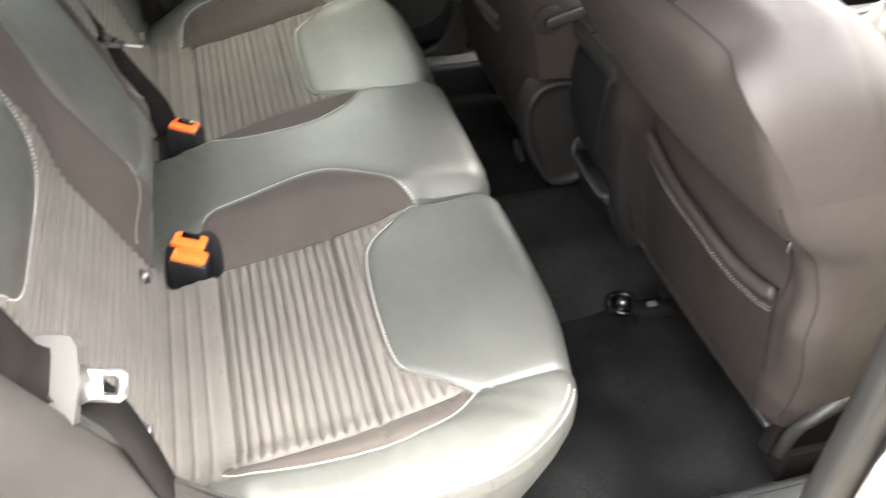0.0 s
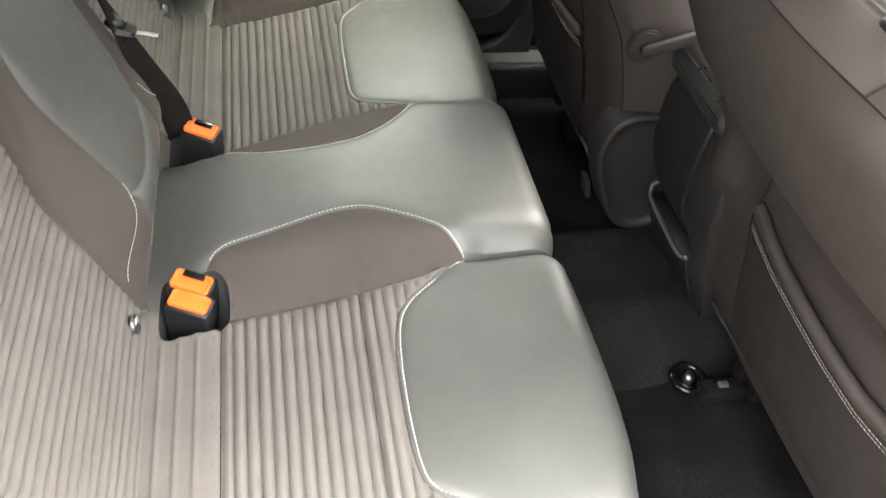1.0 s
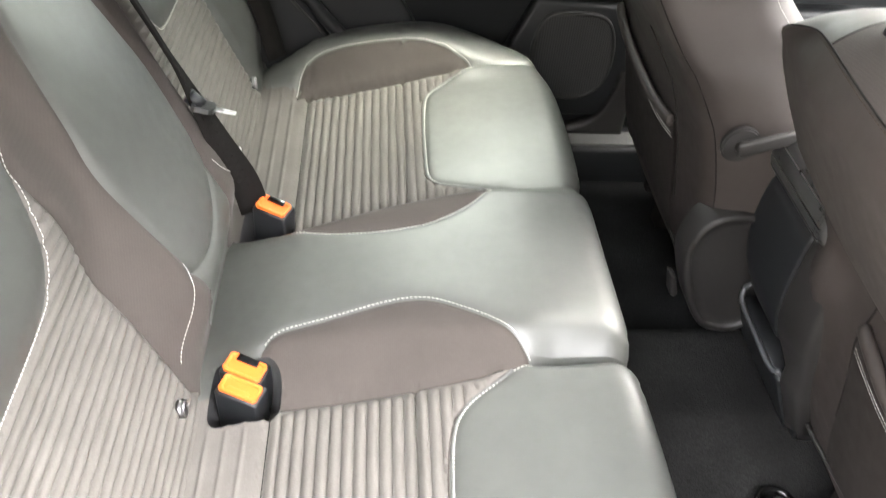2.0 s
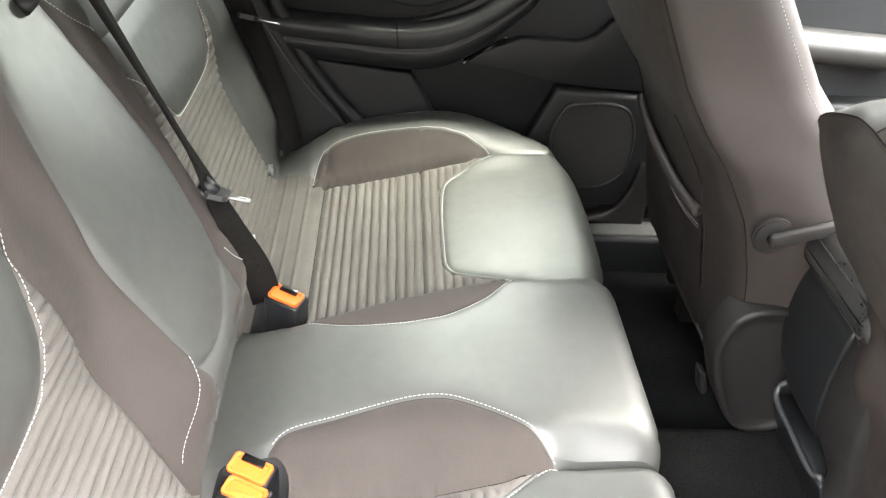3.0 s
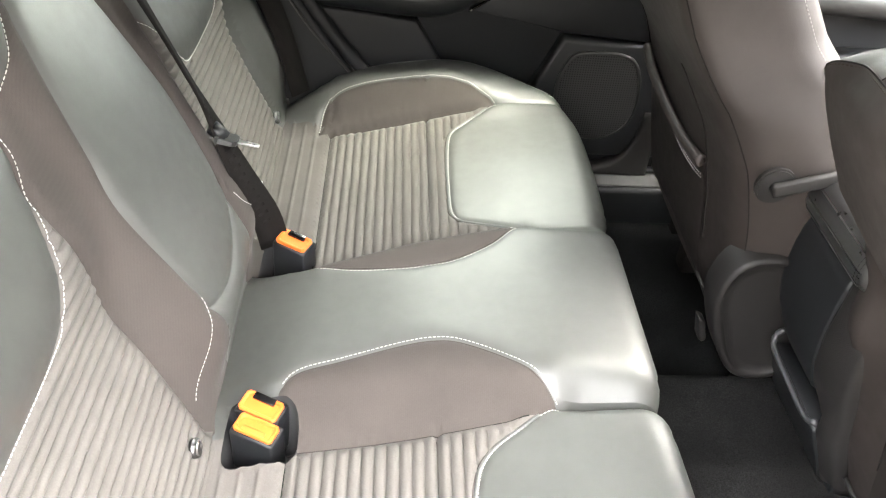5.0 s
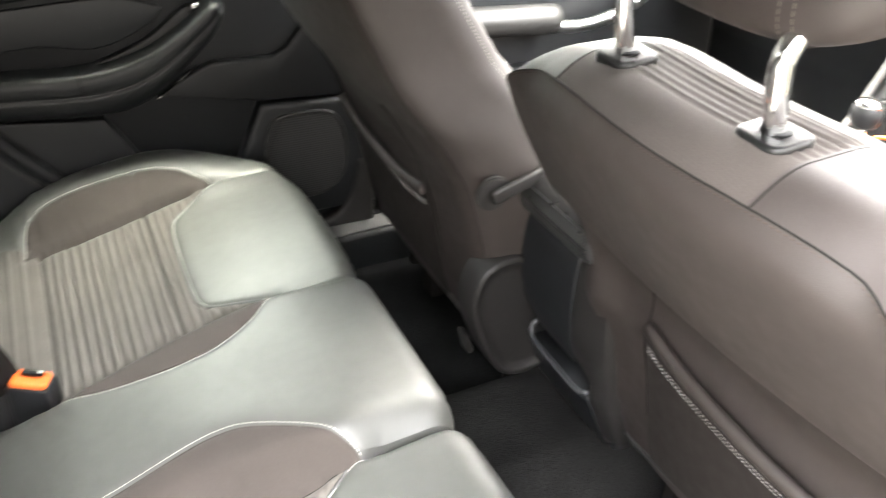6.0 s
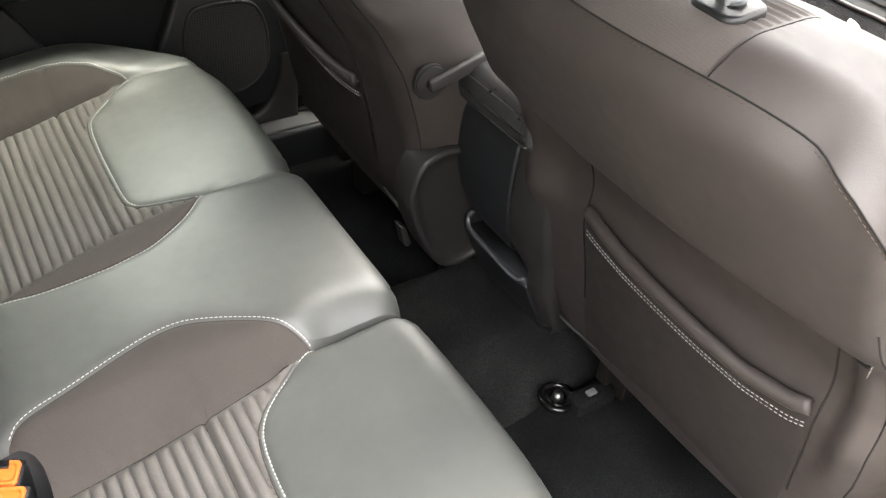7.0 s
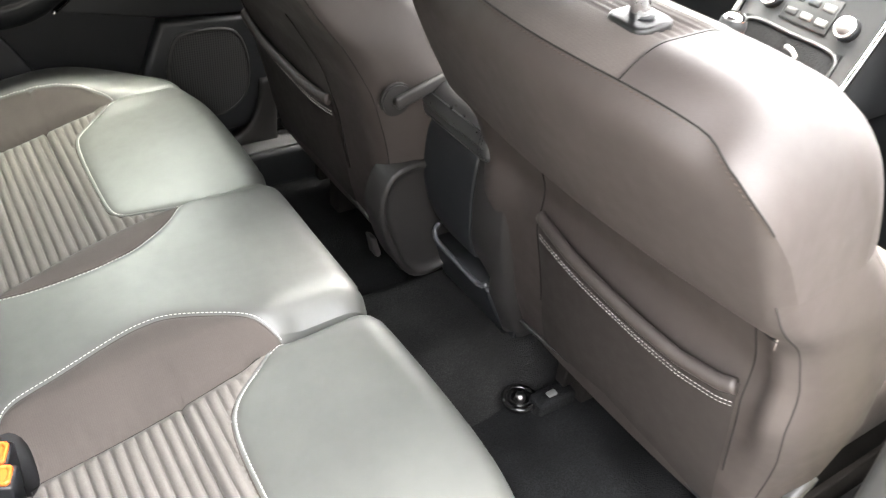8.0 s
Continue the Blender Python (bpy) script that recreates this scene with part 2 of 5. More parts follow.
def upholster(outline, seams, patches, surface, cuts=()):
    """A sewn cover over a flat pattern. seams: polylines in the pattern; patches: (polygon, du, dv, take), later ones win;
    take(vertices, faces) makes the panel's mesh out of the piece of the cover inside the polygon. surface maps pattern points to 3D."""
    from mathutils.geometry import delaunay_2d_cdt
    lines = list(seams) + [list(outline) + [outline[0]]]
    px, py = [], []
    ring = [tuple(q) for q in outline]
    lo, hi = np.min(ring, 0), np.max(ring, 0)
    taken = []
    for poly, du, dv, take in patches:
        first = math.floor(lo[0] / du) * du + (STRIP_FRONT % du if du < 0.0018 else 0.0)
        gx, gy = np.meshgrid(np.arange(first, hi[0] + du, du), np.arange(lo[1], hi[1] + dv, dv), indexing="ij")
        gx, gy = gx.ravel(), gy.ravel()
        taken.append((gx, gy, poly))
    for i, (gx, gy, poly) in enumerate(taken):
        ok = inside(gx, gy, poly) & inside(gx, gy, ring)
        clear = 0.0125 if patches[i][1] > 0.005 else 0.0035
        for line in seams:
            ok &= far_from(gx, gy, line) > clear
        for later in taken[i + 1:]:
            ok &= ~inside(gx, gy, later[2])
        px += list(gx[ok])
        py += list(gy[ok])
    for line in lines:
        q = np.array(line)
        t = np.gradient(q, axis=0)
        t /= np.maximum(1e-9, np.linalg.norm(t, axis=1))[:, None]
        for off in (0.0025, 0.006, 0.011, 0.018):
            for s in (1, -1):
                o = q + s * off * np.stack([-t[:, 1], t[:, 0]], 1)
                keep = np.ones(len(o), bool)
                for poly, du, dv, take in patches:
                    if du < 0.002 and off > 0.003:
                        keep &= ~inside(o[:, 0], o[:, 1], poly)
                px += list(o[keep, 0])
                py += list(o[keep, 1])
    for line in cuts:
        q = np.array([tuple(w) for w in line])
        if len(q) < 20:
            continue
        t = np.gradient(q, axis=0)
        t /= np.maximum(1e-9, np.linalg.norm(t, axis=1))[:, None]
        for off in (0.003, -0.003):
            o = q + off * np.stack([-t[:, 1], t[:, 0]], 1)
            px += list(o[:, 0])
            py += list(o[:, 1])
    px, py = np.array(px), np.array(py)
    ok = inside(px, py, ring)
    for line in lines:
        ok &= far_from(px, py, line) > 0.0018
    px, py = px[ok], py[ok]
    for line in cuts:
        ok = far_from(px, py, line) > 0.0012
        px, py = px[ok], py[ok]
    pts, edges = [Vector((float(a), float(b))) for a, b in zip(px, py)], []
    for line in lines + list(cuts):
        k = len(pts)
        pts += [Vector((float(a), float(b))) for a, b in line]
        edges += [(k + i, k + i + 1) for i in range(len(line) - 1)]
    v, _, f, *_ = delaunay_2d_cdt(pts, edges, [], 0, 0.0004)
    v = np.array([tuple(q) for q in v])
    f = np.array([q for q in f if len(q) == 3])
    c = v[f].mean(1)
    ok = inside(c[:, 0], c[:, 1], ring)
    f, c = f[ok], c[ok]
    p3 = surface(v[:, 0], v[:, 1], seams)
    owner = np.full(len(f), -1)
    for i, (poly, du, dv, take) in enumerate(patches):
        owner[inside(c[:, 0], c[:, 1], poly)] = i
    for i, (poly, du, dv, take) in enumerate(patches):
        mine = f[owner == i]
        if len(mine) and take:
            for piece in islands(mine):
                used, back = np.unique(piece, return_inverse=True)
                take(p3[used], back.reshape(-1, 3))


def sstep(a, b, x):
    k = np.clip((x - a) / (b - a), 0, 1)
    return k * k * (3 - 2 * k)


def mirror_y(line, s):
    return [(p[0], s * p[1]) for p in line]


# ---------------------------------------------------------------- rear bench: pattern lines, x and |y|
PITCH = 0.0141
TIP_IN, TIP_OUT = (0.366, 0.168), (0.351, 0.531)
PANEL_EDGE = smooth_line([TIP_IN, (0.330, 0.187), (0.285, 0.222), (0.266, 0.265), (0.260, 0.357), (0.263, 0.440), (0.275, 0.472), (0.312, 0.500), TIP_OUT])
PANEL_FAR = smooth_line([TIP_IN, (0.331, 0.180), (0.296, 0.192), (0.271, 0.203), (0.259, 0.224), (0.257, 0.270), (0.2575, 0.357), (0.262, 0.430), (0.272, 0.462), (0.297, 0.487), (0.325, 0.508), TIP_OUT])
PANELS = {1: PANEL_FAR, -1: PANEL_EDGE}
ARCH_NEAR = smooth_line([TIP_IN, (0.342, 0.138), (0.305, 0.113), (0.255, 0.089), (0.222, 0.085), (0.183, 0.091), (0.116, 0.109), (0.063, 0.123), (0.045, 0.142)])
ARCH_FAR = smooth_line([TIP_IN, (0.342, 0.137), (0.307, 0.098), (0.258, 0.066), (0.222, 0.056), (0.183, 0.052), (0.116, 0.056), (0.068, 0.070), (0.055, 0.090)])
RIB_IN = smooth_line([(0.350, 0.178), (0.247, 0.190), (0.157, 0.199), (0.058, 0.204)])
ARCH_OUT = smooth_line([TIP_OUT, (0.320, 0.556), (0.293, 0.572), (0.228, 0.588), (0.135, 0.583), (0.072, 0.560), (0.046, 0.535), (0.036, 0.480)])
RIB_OUT = smooth_line([(0.335, 0.518), (0.187, 0.496), (0.088, 0.482), (0.058, 0.478)])
RIB_IN_FAR = smooth_line([(0.350, 0.178), (0.268, 0.160), (0.183, 0.140), (0.125, 0.124), (0.058, 0.106)])
RIB_OUT_NEAR = smooth_line([(0.338, 0.528), (0.206, 0.557), (0.156, 0.562), (0.088, 0.561), (0.058, 0.555)])
ARCH_OUT_NEAR = smooth_line([TIP_OUT, (0.320, 0.562), (0.293, 0.580), (0.228, 0.598), (0.135, 0.594), (0.072, 0.580), (0.050, 0.572), (0.040, 0.560)])
STRIP_FRONT, BACK_X, FRONT_X = 0.058, -0.075, 0.498


def bench_outline():
    half = smooth_line([(FRONT_X, 0.0), (FRONT_X, 0.12), (FRONT_X - 0.003, 0.148), (FRONT_X - 0.009, 0.167), (FRONT_X - 0.005, 0.186), (FRONT_X - 0.001, 0.22), (FRONT_X - 0.002, 0.42), (FRONT_X - 0.014, 0.51), (0.470, 0.572), (0.420, 0.622),
                        (0.350, 0.660), (0.280, 0.674), (0.150, 0.672), (0.060, 0.640), (0.0, 0.600), (BACK_X, 0.585)], 0.008)
    return half[:-1] + [np.array((BACK_X, y)) for y in np.linspace(0.585, -0.585, 90)] + [np.array((q[0], -q[1])) for q in half[::-1][1:-1]]


def bench_height(x, y, edge, seams):
    a = np.abs(y)
    z = 0.275 + 0.14 * x
    swell = sstep(-0.10, 0.08, x) * sstep(0.47, 0.24, x)
    middle = sstep(-0.10, 0.08, x) * (1 - 0.42 * sstep(0.18, 0.48, x)) * sstep(0.555, 0.365, x)
    middle = swell + (middle - swell) * sstep(0.175, 0.12, a)
    inner = np.interp(x, [0.058, 0.125, 0.183, 0.268, 0.350], [0.106, 0.124, 0.140, 0.160, 0.178])
    z = z + 0.044 * middle * np.where(y < 0, sstep(0.200, 0.130, a), sstep(inner + 0.004, inner - 0.052, a))
    z = z + 0.044 * swell * np.where(y < 0, sstep(0.515, 0.600, a), sstep(0.475, 0.580, a))
    # pillow of the front panels and the middle seat
    z = z + 0.006 * sstep(0.26, 0.36, x) * np.sin(math.pi * np.clip((a - 0.17) / 0.36, 0, 1))
    # channels sewn along the bench
    rib = (a > np.where(y < 0, 0.15, inner - 0.004)) & (a < 0.59) & ~np.where(y < 0, *[inside(x, a, [tuple(q) for q in PANELS[k]] + [(0.6, 0.533), (0.6, 0.168)]) for k in (-1, 1)])
    ribbed = 0.0082 * np.abs(np.sin(math.pi * (x - STRIP_FRONT) / PITCH)) ** 0.40 - 0.0064
    wide = np.where(y < 0, 0.045, 0.0)
    ends = np.minimum(np.where(y < 0, far_from(x, a, RIB_IN), far_from(x, a, RIB_IN_FAR)), np.where(y < 0, far_from(x, a, RIB_OUT_NEAR), far_from(x, a, RIB_OUT)))
    fade = np.clip(np.where(y < 0, far_from(x, a, PANEL_EDGE), far_from(x, a, PANEL_FAR)) / 0.007, 0, 1) * sstep(0.0, 0.012, ends)
    z = z + fade * np.where(rib & (x > STRIP_FRONT) & (x < 0.37), ribbed, 0) * np.where(y < 0, sstep(0.165, 0.195, a), 1.0) * sstep(0.525, 0.50, a - wide)
    z = z - 0.0055 * np.exp(-((x - 0.2272) / 0.0032) ** 2) * rib * (x < 0.3)
    # the bolsters are drawn down into the seam beside the channels
    edge_far = np.where(y < 0, far_from(x, a, PANEL_EDGE), far_from(x, a, PANEL_FAR))
    z = z - 0.0075 * np.exp(-(ends / 0.0055) ** 2) * sstep(0.350, 0.31, x) * sstep(0.03, 0.07, x) * sstep(0.004, 0.016, edge_far)
    z = z + np.where(rib & (x < STRIP_FRONT), 0.0030 * np.abs(np.cos(math.pi * (x - 0.01) / 0.021)) ** 24, 0)
    z = z - 0.006 * np.exp(-((x - STRIP_FRONT) / 0.006) ** 2) * np.where(y < 0, sstep(0.15, 0.21, a), sstep(0.10, 0.13, a)) * sstep(0.58, 0.52, a)
    for line in seams:
        d = far_from(x, y, line)
        z = z - 0.0030 * np.exp(-(d / 0.0042) ** 2) - 0.0016 * np.exp(-(d / 0.014) ** 2)
    # open joint between the two cushions, the double one rolling down to it
    d = far_from(x, y, gap_line(-1))
    front = sstep(0.355, 0.40, x)
    z = z - front * np.where(y > -0.168, 0.015 * np.maximum(0, 1 - d / 0.060) ** 2, 0.015 * np.maximum(0, 1 - d / 0.022) ** 2) - 0.012 * front * np.exp(-(d / 0.0035) ** 2)
    # the seam beside the far place fades towards the front
    d = far_from(x, y, gap_line(1))
    z = z + 0.0027 * np.exp(-(d / 0.0042) ** 2) * sstep(0.38, 0.46, x)
    # soft creases where the middle cover is drawn down at the buckles
    z = z + 0.0012 * np.sin((x + 0.55 * a) * 2 * math.pi / 0.030) * np.exp(-((x - 0.035) / 0.045) ** 2 - ((a - 0.060) / 0.035) ** 2)
    z = z + 0.0016 * np.sin((x + 0.3 * a) * 2 * math.pi / 0.040) * np.exp(-((x - 0.055) / 0.05) ** 2 - ((a - 0.615) / 0.028) ** 2)
    z = z + 0.0012 * np.sin((0.5 * x - a) * 2 * math.pi / 0.042) * np.exp(-((x - 0.385) / 0.05) ** 2 - ((a - 0.575) / 0.035) ** 2)
    d = np.where(y < 0, far_from(x, a, ARCH_OUT_NEAR), far_from(x, a, ARCH_OUT))
    outer = a > np.interp(x, [0.04, 0.135, 0.228, 0.293, 0.351], [0.52, 0.583, 0.588, 0.572, 0.531])
    z = z + 0.0011 * np.sin((x + 0.35 * a) * 2 * math.pi / 0.031) * np.exp(-((d - 0.012) / 0.013) ** 2) * outer * sstep(0.13, 0.20, x) * sstep(0.39, 0.33, x)
    d = far_from(x, y, edge)
    R = 0.036
    d = np.where(x < -0.03, R, np.clip(d, 0, R))
    z = z - (R - np.sqrt(np.maximum(0, R * R - (R - d) ** 2))) * 0.95
    return z


def gap_line(s):
    return [(x, s * (0.168 - 0.003 * math.sin((x - 0.366) * 20))) for x in np.linspace(0.366, FRONT_X - 0.012, 26)]


WELL_NEAR = smooth_line([(-0.010, -0.152), (0.030, -0.150), (0.054, -0.152), (0.068, -0.168), (0.069, -0.200), (0.062, -0.216), (0.030, -0.220), (-0.012, -0.219)], 0.006, True)
WELL_FAR = smooth_line([(-0.026, 0.100), (0.030, 0.096), (0.054, 0.104), (0.062, 0.128), (0.052, 0.160), (0.020, 0.172), (-0.026, 0.172)], 0.006, True)


def build_bench():
    edge = bench_outline()
    loop = [tuple(q) for q in edge] + [tuple(edge[0])]
    seams, cuts = [], []
    for s in (1, -1):
        arch = ARCH_FAR if s > 0 else ARCH_NEAR
        seams += [mirror_y(PANELS[s], s), mirror_y(arch, s), mirror_y(ARCH_OUT if s > 0 else ARCH_OUT_NEAR, s), gap_line(s),
                  [(x, s * 0.533) for x in np.linspace(0.351, 0.478, 22)]]
        cuts += [mirror_y((RIB_IN_FAR if s > 0 else RIB_IN)[1:], s), mirror_y((RIB_OUT if s > 0 else RIB_OUT_NEAR)[1:], s), [(STRIP_FRONT, s * y) for y in np.linspace(0.108 if s > 0 else 0.206, 0.476 if s > 0 else 0.552, 70)],
                 [(x, s * 0.56) for x in np.linspace(-0.07, 0.03, 12)]]
        ry = 0.478 if s > 0 else 0.555
        cuts += [[(x, s * (ry + 0.002 * (0.058 - x) / 0.022)) for x in np.linspace(0.0565, 0.0375, 9)], [(0.036 + 0.010 * k, s * (ry + 0.002 + 0.020 * k)) for k in np.linspace(0.12, 0.9, 8)]]
    wells = [[tuple(q) for q in w] for w in (WELL_NEAR, WELL_FAR)]
    cuts += [w + [w[0]] for w in wells]

    def surface(x, y, lines):
        return np.stack([x, y, bench_height(x, y, loop, lines)], 1)

    def on(line, lift=0.0012):
        x, y = np.array([q[0] for q in line]), np.array([q[1] for q in line])
        return [Vector(q) for q in zip(x, y, bench_height(x, y, loop, seams) + lift)]

    single = thing("rear_bench_single", "dark leather single rear seat cushion with ribbed grey cloth", "car seat", "rear seat cushions", (0.2, -0.37, 0.12))
    double = thing("rear_bench_double", "dark leather double rear seat cushion with plain middle place", "car seat", "rear seat cushions", (0.2, 0.2, 0.12))

    def into(name, mat, owner, label=""):
        def take(v, f):
            part(name, (v - np.array(owner.location)[None, :], f), mat, owner, label)
        return take
    front = FRONT_X + 0.05
    patches = []
    for s, owner in ((1, double), (-1, single)):
        m = lambda q: mirror_y([tuple(w) for w in q], s)
        arch = ARCH_FAR if s > 0 else ARCH_NEAR
        arch_o, rib_o, rib_y = (ARCH_OUT, RIB_OUT, 0.478) if s > 0 else (ARCH_OUT_NEAR, RIB_OUT_NEAR, 0.555)
        rib_i, in_y = (RIB_IN_FAR, 0.106) if s > 0 else (RIB_IN, 0.180)
        patches.append((m([(-0.2, 0.10 if s > 0 else 0.16), (0.05, 0.10 if s > 0 else 0.16), (0.06, 0.16), (front, 0.16), (front, 0.8), (-0.2, 0.8)]), 0.012, 0.012, into("outer_leather", LEATHER, owner)))
        ribs = m([TIP_IN] + rib_i + rib_o[::-1] + [TIP_OUT] + PANELS[s][::-1])
        arch_in = m(arch + [(STRIP_FRONT - 0.02, in_y + 0.024 if s < 0 else in_y)] + rib_i[::-1])
        arch_out = m(arch_o + rib_o[::-1])
        strip = m([(STRIP_FRONT, in_y), (STRIP_FRONT, rib_y), (0.036, rib_y + 0.002), (0.046, rib_y + 0.022), (-0.2, 0.56), (-0.2, in_y)])
        panel = m(PANELS[s] + [(front, 0.533), (front, 0.168)])
        patches.append((arch_out, 0.008, 0.008, into("cloth_bolster", TWILL, owner, "dark brown twill cloth")))
        patches.append((strip, 0.0021, 0.012, into("rear_strip", RIBBED, owner, "flat grey cloth with fine lines")))
        patches.append((arch_in, 0.008, 0.008, into("cloth_bolster", TWILL, owner, "dark brown twill cloth")))
        patches.append((ribs, PITCH / 10, 0.010, into("ribbed_centre", RIBBED, owner, "grey cloth sewn in channels")))
        patches.append((panel, 0.010, 0.010, into("front_panel", LEATHER, owner, "smooth dark leather panel")))
    mid = [(-0.2, -0.18), (0.040, -0.18)] + [tuple(q) for q in mirror_y(ARCH_NEAR, -1)[::-1]] + [(front, -0.168), (front, 0.168)] + [tuple(q) for q in ARCH_FAR] + [(0.040, 0.106), (-0.2, 0.106)]
    patches.insert(0, (mid, 0.010, 0.010, into("middle_leather", LEATHER, double, "smooth leather middle place")))
    # the middle leather's own ground is not taken by the outer pieces
    patches.insert(3, patches.pop(0))
    patches += [(w, 0.02, 0.02, None) for w in wells]
    upholster([tuple(q) for q in edge], seams, patches, surface, cuts)
    for w, owner in zip(wells, (single, double)):
        v, f = [], []
        n = len(w)
        for (x, y), z in zip(w, [q.z for q in on(w, 0.0)]):
            v += [Vector((x, y, z + 0.001)) - owner.location, Vector((x, y, z - 0.012)) - owner.location, Vector((x, y, z - 0.09)) - owner.location]
        for i in range(n):
            k = (i + 1) % n
            f += [(3 * i, 3 * k, 3 * k + 1, 3 * i + 1), (3 * i + 1, 3 * k + 1, 3 * k + 2, 3 * i + 2)]
        f.append(tuple(3 * i + 2 for i in range(n)))
        part("buckle_well", (v, f), LINING, owner, "black cloth-lined buckle pocket")

    # front and side skirts of the cushions
    for s, owner in ((1, double), (-1, single)):
        run = [q for q in edge if (q[1] > -0.168) == (s > 0)]
        if s > 0:
            k = next(i for i, q in enumerate(run) if q[0] <= BACK_X + 1e-6)
            cut = [q for q in run if q[0] > BACK_X + 1e-6]
            cut.sort(key=lambda q: q[1])
        else:
            cut = [q for q in run if q[0] > BACK_X + 1e-6]
            cut.sort(key=lambda q: q[1])
        # keep the order round the outline
        cut = [q for q in edge if any(q is w for w in cut)]
        if s > 0:
            a = [q for q in cut if q[1] < 0]
            b = [q for q in cut if q[1] >= 0]
            cut = a + b
        v, f = [], []
        rings = [(0.0, 0.002), (-0.001, -0.02), (0.004, -0.05), (0.016, -0.10), (0.035, -0.17), (0.05, -0.21)]
        for q, z0 in zip(cut, [p.z for p in on(cut, 0.0)]):
            inward = np.array((0.2 - q[0], -0.0 if abs(q[1]) < 0.5 else -np.sign(q[1]) * 0.3))
            inward = inward / np.linalg.norm(inward)
            for off, dz in rings:
                v.append(Vector((q[0] + inward[0] * off, q[1] + inward[1] * off, z0 + dz)) - owner.location)
        n = len(rings)
        for i in range(len(cut) - 1):
            for j in range(n - 1):
                f.append((i * n + j, (i + 1) * n + j, (i + 1) * n + j + 1, i * n + j + 1))
        part("skirt", (v, f), LEATHER, owner, "leather front face rolling under the cushion")

    # stitching
    for s, owner in ((1, double), (-1, single)):
        for name, line, shift in (("stitching", PANELS[s], (0.003, 0)), ("stitching", ARCH_FAR if s > 0 else ARCH_NEAR, (0, -0.0035)), ("stitching", ARCH_OUT if s > 0 else ARCH_OUT_NEAR, (0, 0.0035))):
            p = on([(q[0] + shift[0], s * (q[1] + shift[1])) for q in line])
            v, f = stitches(p, (0, 0, 1))
            part(name, ([w - owner.location for w in v], f), STITCH, owner, "pale thread stitching")
        for line, shift in ((PANELS[s][3:-2], (-0.0022, 0.0)), ((ARCH_FAR if s > 0 else ARCH_NEAR)[2:-1], (0.0, 0.0024)), ((ARCH_OUT if s > 0 else ARCH_OUT_NEAR)[2:-1], (0.0, -0.0024))):
            v, f = tube(on([(q[0] + shift[0], s * (q[1] + shift[1])) for q in line], -0.0002), 0.0013, 6)
            part("welt", ([w - owner.location for w in v], f), TWILL, owner)
        p = on([(q[0] + 0.0005, s * q[1]) for q in PANELS[s][4:-3]], 0.0005)
        v, f = tube(p, 0.0024, 6)
        part("piping", ([w - owner.location for w in v], f), LEATHER, owner)
        for off in (0.006, 0.0135):
            line = [(q[0], q[1]) for q in edge if q[0] > 0.1 and q[1] * s > 0.545 and q[0] < 0.475]
            line.sort(key=lambda q: -q[0])
            c = Vector((0.2, 0.4 * s))
            p = [Vector((x, y, 0)) + (Vector((c.x - x, c.y - y, 0)).normalized() * off) for x, y in line]
            p = on([(q.x, q.y) for q in p], 0.001)
            v, f = stitches(p, (0.3, 0.5 * s, 0.8))
            part("stitching", ([w - owner.location for w in v], f), STITCH, owner, "pale thread stitching")
        # dark tubes for the shade in the creases: beside, behind and across the channels
        rib_i, rib_o = (RIB_IN_FAR, RIB_OUT) if s > 0 else (RIB_IN, RIB_OUT_NEAR)
        y0, y1 = (0.108, 0.476) if s > 0 else (0.206, 0.552)
        for line in (rib_i[3:], rib_o[3:], [(STRIP_FRONT, y) for y in np.linspace(y0, y1, 70)], [(0.2272, y) for y in np.linspace(y0 + (0.05 if s > 0 else -0.008), y1 + (0.028 if s > 0 else 0.0), 60)]):
            v, f = tube(on([(q[0], s * q[1]) for q in line], -0.0004), 0.0009, 6)
            part("crease_shade", ([w - owner.location for w in v], f), STITCH_DARK, owner)


build_bench()

# ---------------------------------------------------------------- rear backrest: pattern in v (up the back) and y
BN, BU, B0 = np.array((0.916, 0, 0.402)), np.array((-0.402, 0, 0.916)), np.array((-0.035, 0, 0.285))
B_PANEL = smooth_line([(0.398, 0.170), (0.375, 0.177), (0.330, 0.200), (0.285, 0.226), (0.260, 0.250), (0.247, 0.285), (0.242, 0.400), (0.248, 0.450), (0.270, 0.480), (0.330, 0.505), (0.398, 0.530)])
B_CROSS = [(0.398, y) for y in np.linspace(0.170, 0.530, 50)]
B_RIBIN = smooth_line([(0.398, 0.170), (0.330, 0.188), (0.230, 0.178), (0.120, 0.172), (0.0, 0.180)])
B_RIBOUT = smooth_line([(0.398, 0.530), (0.300, 0.512), (0.150, 0.500), (0.0, 0.500)])
B_MID = smooth_line([(0.66, 0.045), (0.492, 0.064), (0.45, 0.078), (0.398, 0.093), (0.33, 0.108), (0.27, 0.117), (0.18, 0.108), (0.12, 0.096), (0.06, 0.082)])
B_MIDFAR = [np.array((q[0], q[1] - 0.014 * float(sstep(0.50, 0.42, np.array(q[0])) * sstep(0.05, 0.13, np.array(q[0]))))) for q in B_MID]
B_TOP, B_MIDTOP = 0.66, 0.575
B_BAND = smooth_line([(0.398, 0.170), (0.424, 0.132), (0.455, 0.096), (0.492, 0.066)])
B_WEDGE = smooth_line([(0.155, 0.090), (0.135, 0.085), (0.105, 0.03), (0.090, -0.03), (0.095, -0.075), (0.105, -0.100)])
B_TOPSEAM = smooth_line([(0.492, 0.066), (0.520, 0.100), (0.560, 0.150), (0.64, 0.215)])


